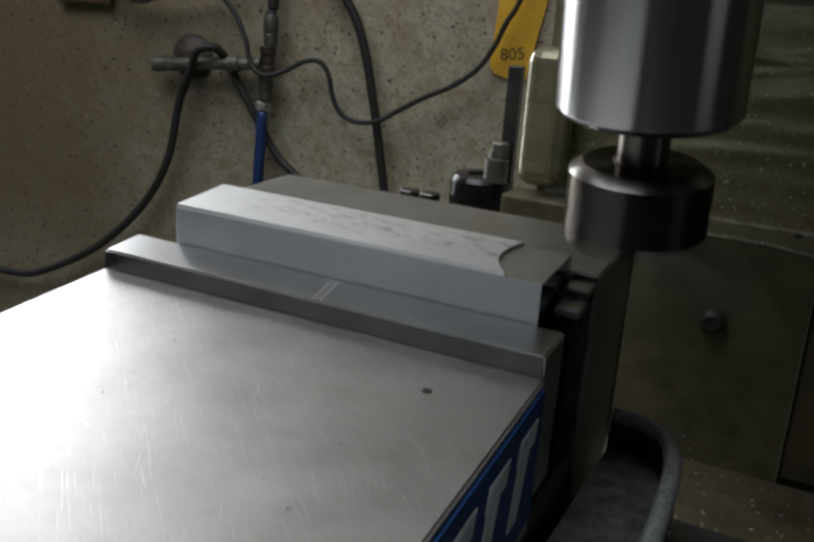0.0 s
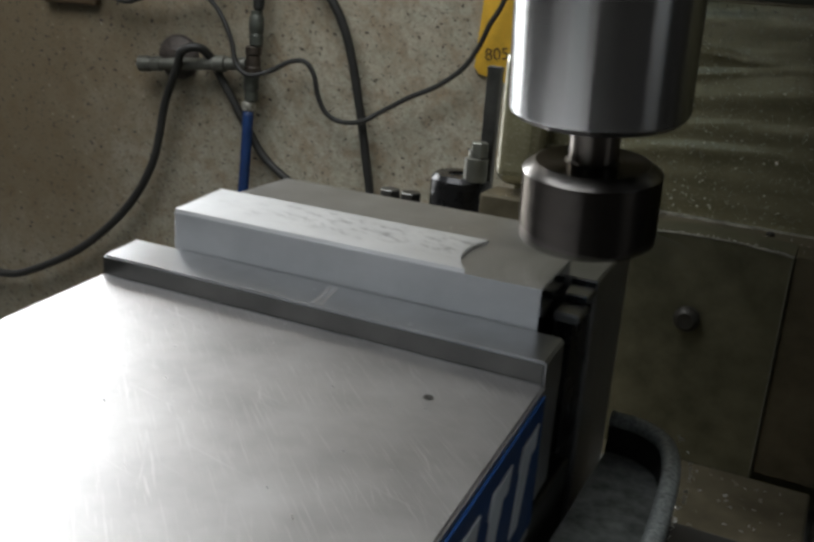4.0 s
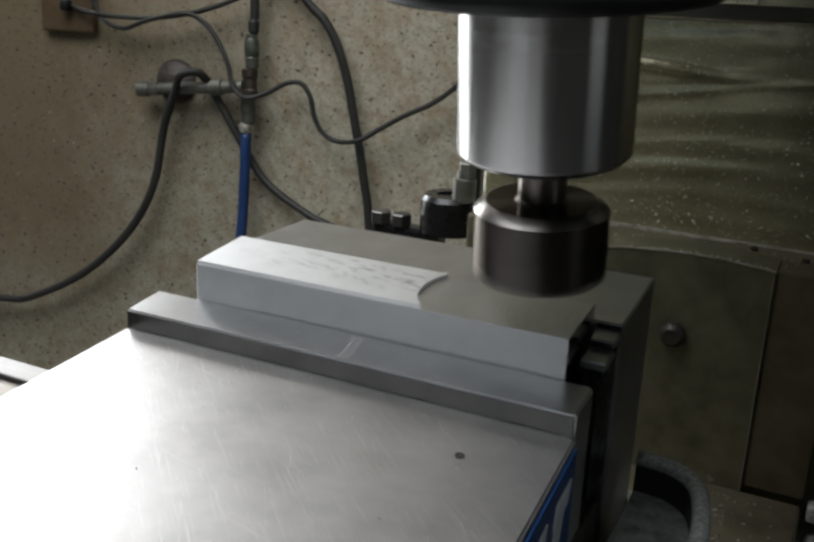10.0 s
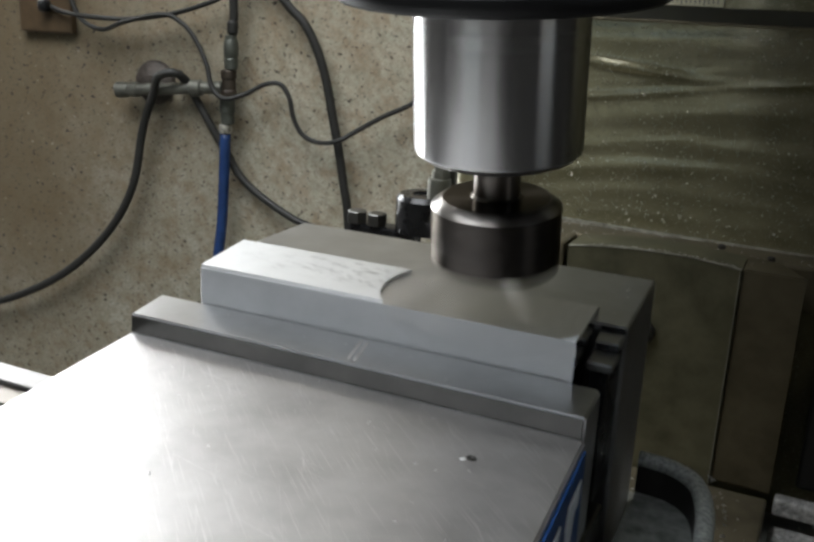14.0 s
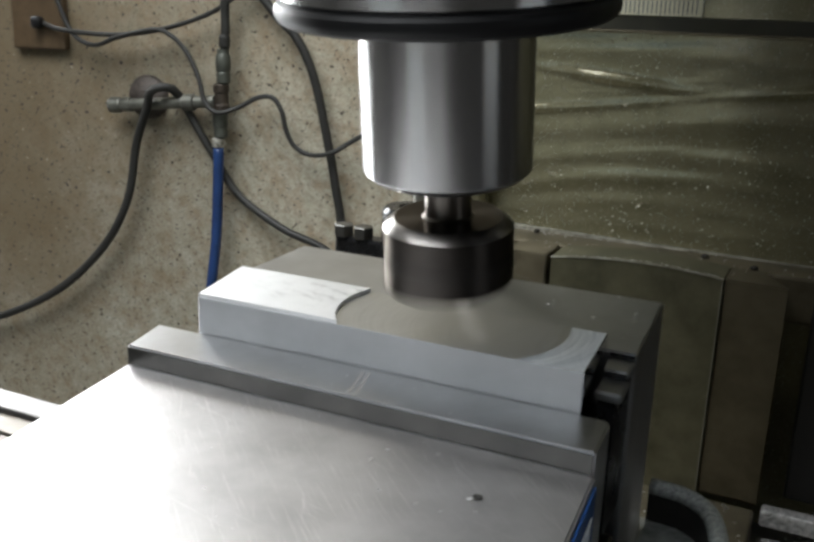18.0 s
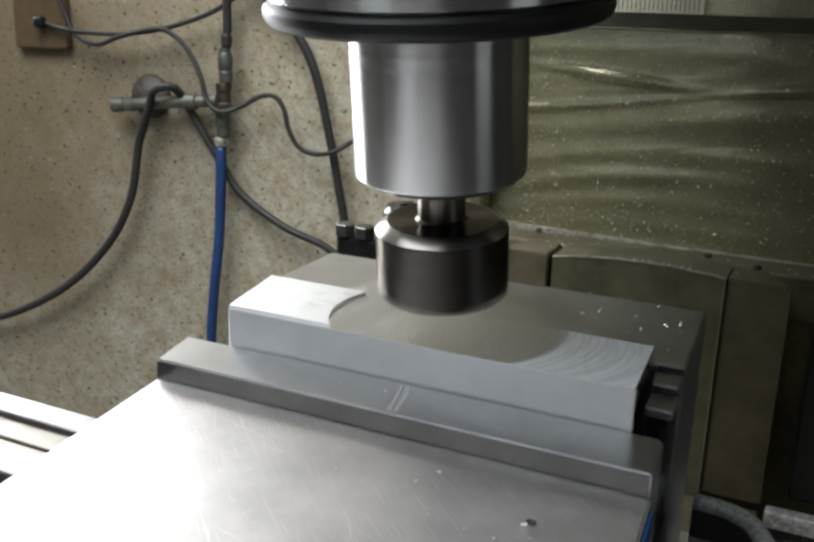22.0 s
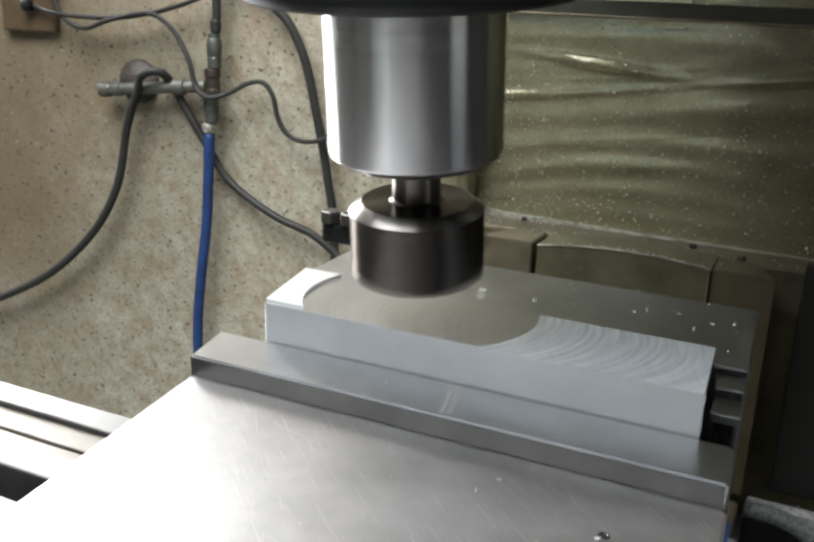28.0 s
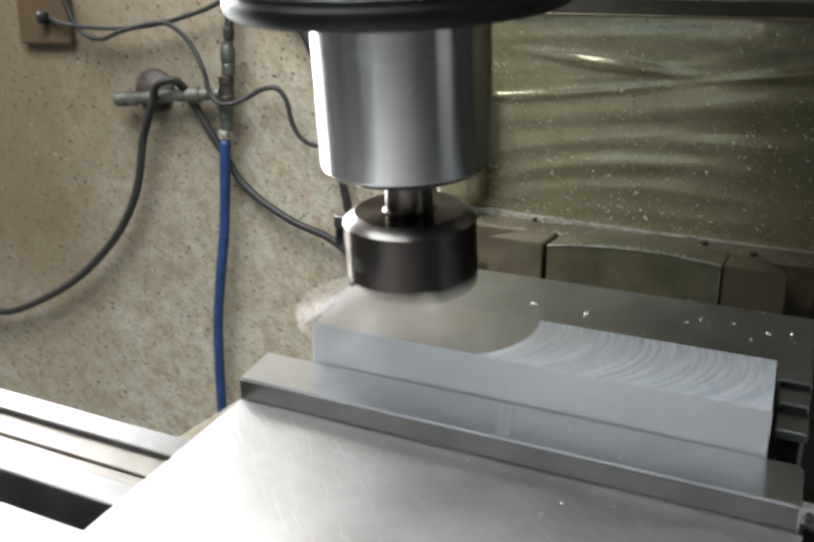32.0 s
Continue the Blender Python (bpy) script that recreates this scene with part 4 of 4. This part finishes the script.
def block():
    ob = thing("aluminium_block", "bright aluminium block clamped in the vise, half milled", "workpiece")
    def footprint(inset):
        a, b = BY0 + inset, BY1 - inset
        return (end_left(a) + inset, a), (end_right(a) - inset, a), (end_right(b) - inset, b), (end_left(b) + inset, b)
    bar = prism(footprint(0), BZ0, CUT_Z)
    bmesh.ops.bevel(bar, geom=[e for e in bar.edges if abs(e.verts[0].co.z - e.verts[1].co.z) > 0.01 and e.verts[0].co.x < 0.05], offset=0.0007, segments=3, affect="EDGES", profile=0.5)
    part("body", bar, [BLOCK_SIDE], ob, "drawn aluminium bar")
    face = prism(((end_right(BY0) + 0.00002, BY0 + 0.0002), (end_right(BY0) + 0.0002, BY0 + 0.0002), (end_right(BY1) + 0.0002, BY1 - 0.0002), (end_right(BY1) + 0.00002, BY1 - 0.0002)), BZ0, CUT_Z - 0.0002)
    part("end_face", face, POLISHED, ob, "mirror-bright cut end")
    part("milled_face", prism(footprint(0.0001), CUT_Z + 0.00001, CUT_Z + 0.00004), RECUT, ob, "twice-cut face with crossing tool arcs")
    return ob


def bow(x, side, inset, n=10):
    """The tool's arc across the block, its outermost point at x: the left-hand arc for side -1, the right-hand one for 1."""
    ys = [BY0 + inset + (BY1 - BY0 - 2 * inset) * k / n for k in range(n + 1)]
    line = [(x - side * (CUT_R - math.sqrt(CUT_R ** 2 - (y - CUT_Y) ** 2)), y) for y in ys]
    return [(min(max(a, end_left(b) + inset), end_right(b) - inset), b) for a, b in line]


def arc_strip(name, right, left, top, mat, parent):
    bm = bmesh.new()
    for z0 in (CUT_Z - 0.0005, top):
        grid = [[bm.verts.new((a, b, z0)) for a, b in left], [bm.verts.new((a, b, z0)) for a, b in right]]
        for i in range(len(left) - 1):
            f = (grid[0][i], grid[1][i], grid[1][i + 1], grid[0][i + 1])
            bm.faces.new(f if z0 == top else f[::-1])
    n = len(left)
    bm.verts.ensure_lookup_table()
    lo, hi = bm.verts[: 2 * n], bm.verts[2 * n:]
    for base in (0, n):
        for i in range(n - 1):
            q = (lo[base + i], lo[base + i + 1], hi[base + i + 1], hi[base + i])
            bm.faces.new(q if base else q[::-1])
    for i in (0, n - 1):
        q = (lo[i], lo[n + i], hi[n + i], hi[i])
        bm.faces.new(q if i == 0 else q[::-1])
    bmesh.ops.dissolve_degenerate(bm, dist=1e-6, edges=bm.edges[:])
    return part(name, bm, mat, parent)


def strips_of(parent, name, mat, side, top, inset, x, x_end, step=0.0015):
    """A layer in strips that one side of the tool takes off one after the other, each with the second at which it goes."""
    made = []
    while x > x_end:
        right, left = bow(x, side, inset), bow(x - step, side, inset)
        if max(a for a, b in right) - min(a for a, b in left) > 0.0002:
            gone = float(np.interp(CUT_X + side * CUT_R - x + step / 2, [m for t, m in FEED], [t for t, m in FEED], left=-1, right=99))
            made.append((arc_strip(name, right, left, top, mat, parent), gone))
        x -= step
    return made


def chip_mesh(rng, size):
    """One curled sliver."""
    bm = bmesh.new()
    turns, n, w = rng.uniform(0.3, 0.7), 8, size * rng.uniform(0.14, 0.3)
    pairs = []
    for k in range(n):
        a = 2 * math.pi * turns * k / (n - 1)
        r = size * 0.4
        pairs.append((bm.verts.new((r * math.cos(a), r * math.sin(a), 0)), bm.verts.new((r * 0.9 * math.cos(a), r * 0.9 * math.sin(a), w))))
    for a, b in zip(pairs, pairs[1:]):
        bm.faces.new((a[0], b[0], b[1], a[1]))
    bmesh.ops.solidify(bm, geom=bm.faces[:], thickness=size * 0.06)
    return bm


def chips(name, label, spots, seed, parent=None):
    rng = random.Random(seed)
    out = []
    for x, y, z, size in spots:
        bm = chip_mesh(rng, size)
        out.append(moved(bm, pose(x, y, z + size * 0.1, rng.uniform(-30, 30), rng.uniform(-30, 30), rng.uniform(0, 360))))
    return tagged(link(name, merge(*out), CHIP), label, "swarf", kind="stuff")


the_table, the_vise, the_block = table(), vise(), block()
strips = strips_of(the_block, "uncut_strip", SKIN, -1, BZ1, 0.0004, CUT_X - CUT_R + 0.02, 0.0)
strips += strips_of(the_block, "once_cut_strip", MILLED, 1, CUT_Z + 0.00012, 0.0002, 0.150, 0.073)
arc_strip("once_cut_strip", bow(0.0728, 1, 0.0002), [(end_left(y) + 0.0002, y) for x, y in bow(0.07, 1, 0.0002)], CUT_Z + 0.00012, MILLED, the_block)
rng = random.Random(5)
vise_chips = chips("vise_chips", "scattered bright aluminium chips lying on the vise",
                   [(rng.uniform(0.06, 0.146), rng.uniform(0.058, 0.112), FIXED_Z, rng.uniform(0.0004, 0.0011)) for _ in range(26)]
                   + [(rng.uniform(0.01, 0.15), rng.uniform(-0.09, -0.004), MOVING_Z, rng.uniform(0.0004, 0.0011)) for _ in range(34)]
                   + [(rng.uniform(0.003, 0.15), rng.uniform(0.001, 0.018), 0.0, rng.uniform(0.0004, 0.0010)) for _ in range(14)]
                   + [(0.1872 - 0.012 * max(0.0, (y - 0.05) / 0.04) ** 2, y, -0.0511, rng.uniform(0.0006, 0.0022)) for y in (rng.uniform(-0.02, 0.086) for _ in range(46))], 7)
chips("saddle_chips", "scattered bright aluminium chips on the saddle and slideway",
      [(rng.uniform(0.0, 0.30), rng.uniform(0.428, 0.456), -0.0580, rng.uniform(0.0008, 0.0024)) for _ in range(70)]
      + [(rng.uniform(0.07, 0.225), rng.uniform(0.397, 0.423), -0.0566, rng.uniform(0.0006, 0.0018)) for _ in range(40)]
      + [(x, rng.uniform(0.3905, 0.3945), -0.0532 - 0.0042 * ((x - 0.154) / 0.0576) ** 2, rng.uniform(0.0006, 0.0020)) for x in (rng.uniform(0.093, 0.206) for _ in range(70))]
      + [(rng.uniform(0.0, 0.36), rng.uniform(0.4255, 0.429), -0.0578, rng.uniform(0.0008, 0.002)) for _ in range(60)]
      + [(rng.uniform(0.12, 0.244), rng.uniform(0.275, 0.385), -0.212, rng.uniform(0.001, 0.004)) for _ in range(90)]
      + [(rng.uniform(0.25, 0.42), rng.uniform(0.36, 0.398), -0.2095 if rng.random() < 0.5 else -0.2275, rng.uniform(0.0012, 0.004)) for _ in range(70)], 8)


# Chips thrown off by the tool: where each comes to rest on the vise, its size and the second at which it flies.
THROWN = (
    (0.0621, 0.0800, FIXED_Z, 0.0042, 25.6), (0.0793, 0.0823, FIXED_Z, 0.0022, 22.7), (0.1065, 0.1125, FIXED_Z, 0.0017, 18.7), (0.1112, 0.1095, FIXED_Z, 0.0016, 15.4),
    (0.1100, 0.0901, FIXED_Z, 0.0016, 17.7), (0.1132, 0.0935, FIXED_Z, 0.0018, 16.2), (0.1316, 0.1105, FIXED_Z, 0.0018, 12.6), (0.1417, 0.0941, FIXED_Z, 0.0021, 11.3),
    (0.1303, 0.0828, FIXED_Z, 0.0017, 14.8), (0.1346, 0.0907, FIXED_Z, 0.0016, 19.7), (0.1237, 0.0951, FIXED_Z, 0.0014, 20.6), (0.1360, 0.0660, FIXED_Z, 0.0018, 21.6),
    (0.0346, -0.0137, MOVING_Z, 0.0014, 24.8), (0.1014, -0.0131, MOVING_Z, 0.0015, 15.7), (0.0541, -0.0396, MOVING_Z, 0.0015, 25.2), (0.0987, -0.0202, MOVING_Z, 0.0015, 9.3),
    (0.1286, -0.0265, MOVING_Z, 0.0024, 10.4), (0.1178, -0.0346, MOVING_Z, 0.0013, 13.3), (0.1048, -0.0903, MOVING_Z, 0.0078, 5.6), (0.0700, -0.0520, MOVING_Z, 0.0012, 3.4),
)


def thrown_chips():
    rng = random.Random(21)
    made = []
    for x, y, z, size, t in THROWN:
        ob = link("chip", chip_mesh(rng, size), CHIP)
        tagged(ob, "curled bright aluminium chip thrown onto the vise", "chip", "chips thrown by the cutter")
        made.append((ob, (x, y, z + size * 0.15, rng.uniform(-25, 25), rng.uniform(-25, 25), rng.uniform(0, 360)), t))
    return made


def stuck_flakes():
    """Fine flakes of swarf stuck on the oily sheet, thicker towards the spindle."""
    rng = random.Random(12)
    verts, faces = [], []
    for _ in range(3600):
        x, z = min(0.7, 0.02 + abs(rng.gauss(0, 0.16))), rng.uniform(-0.056, 0.092)
        r = 0.00018 + 0.00075 * rng.random() ** 5
        a, front = rng.uniform(0, 6.28), sheet_y(x, z)
        base = len(verts)
        for k in range(4):
            b = a + k * 1.571
            verts.append((x + r * math.cos(b) * rng.uniform(0.5, 1.4), front - 0.0004 * (k % 2), z + r * math.sin(b) * rng.uniform(0.5, 1.4)))
        verts.append((x, front - 0.0009, z))
        faces += [(base + k, base + (k + 1) % 4, base + 4) for k in range(4)]
    mesh = bpy.data.meshes.new("stuck_flakes")
    mesh.from_pydata(verts, [], faces)
    mesh.materials.append(FLAKE)
    tagged(new("stuck_flakes", mesh), "fine bright flakes of swarf stuck on the oily sheet metal", "swarf", kind="stuff")


stuck_flakes()
flying = thrown_chips()


# ---- what moves ----
def motions():
    feed = [(t, pose(m, 0, 0)) for t, m in FEED]
    for ob in (the_table, the_vise, the_block, vise_chips):
        walk(ob, feed)
    fed = lambda t: float(np.interp(t, [a for a, b in FEED], [b for a, b in FEED]))
    for ob, rest, t in flying:
        # A chip is part of the block until the tool takes it off; then it flies, lands and rides on with the vise.
        place = lambda s, r=rest: pose(r[0] + fed(s), *r[1:])
        away = pose(CUT_X - CUT_R + 0.02, CUT_Y, CUT_Z - 0.008)
        top = pose((CUT_X - 0.02 + rest[0] + fed(t)) / 2, (CUT_Y + rest[1]) / 2, 0.035, 70, 30, 0)
        ahead = CUT_X - CUT_R + 0.02 - fed(t)
        inside = [(a, pose(ahead + b, CUT_Y, CUT_Z - 0.008)) for a, b in FEED if a < t - 0.05]
        walk(ob, [*inside, (t, away), (t + 0.1, top), (t + 0.2, place(t + 0.2)), *((a, place(a)) for a, b in FEED if a > t + 0.3)])
    for strip, t in strips:
        if t > 31.9:
            walk(strip, ((0, pose(0, 0, 0)), (32, pose(0, 0, 0))))
        elif t > 0.2:
            walk(strip, ((0, pose(0, 0, 0)), (t - 0.1, pose(0, 0, 0)), (t, pose(0, 0, -0.003)), (32, pose(0, 0, -0.003))))
        else:
            walk(strip, ((0, pose(0, 0, -0.003)), (32, pose(0, 0, -0.003))))
    spin = [(k / FPS, spindle(-86 * k)) for k in range(int(32 * FPS) + 1)]
    walk(cutter, spin)
    walk(chuck, spin)


motions()
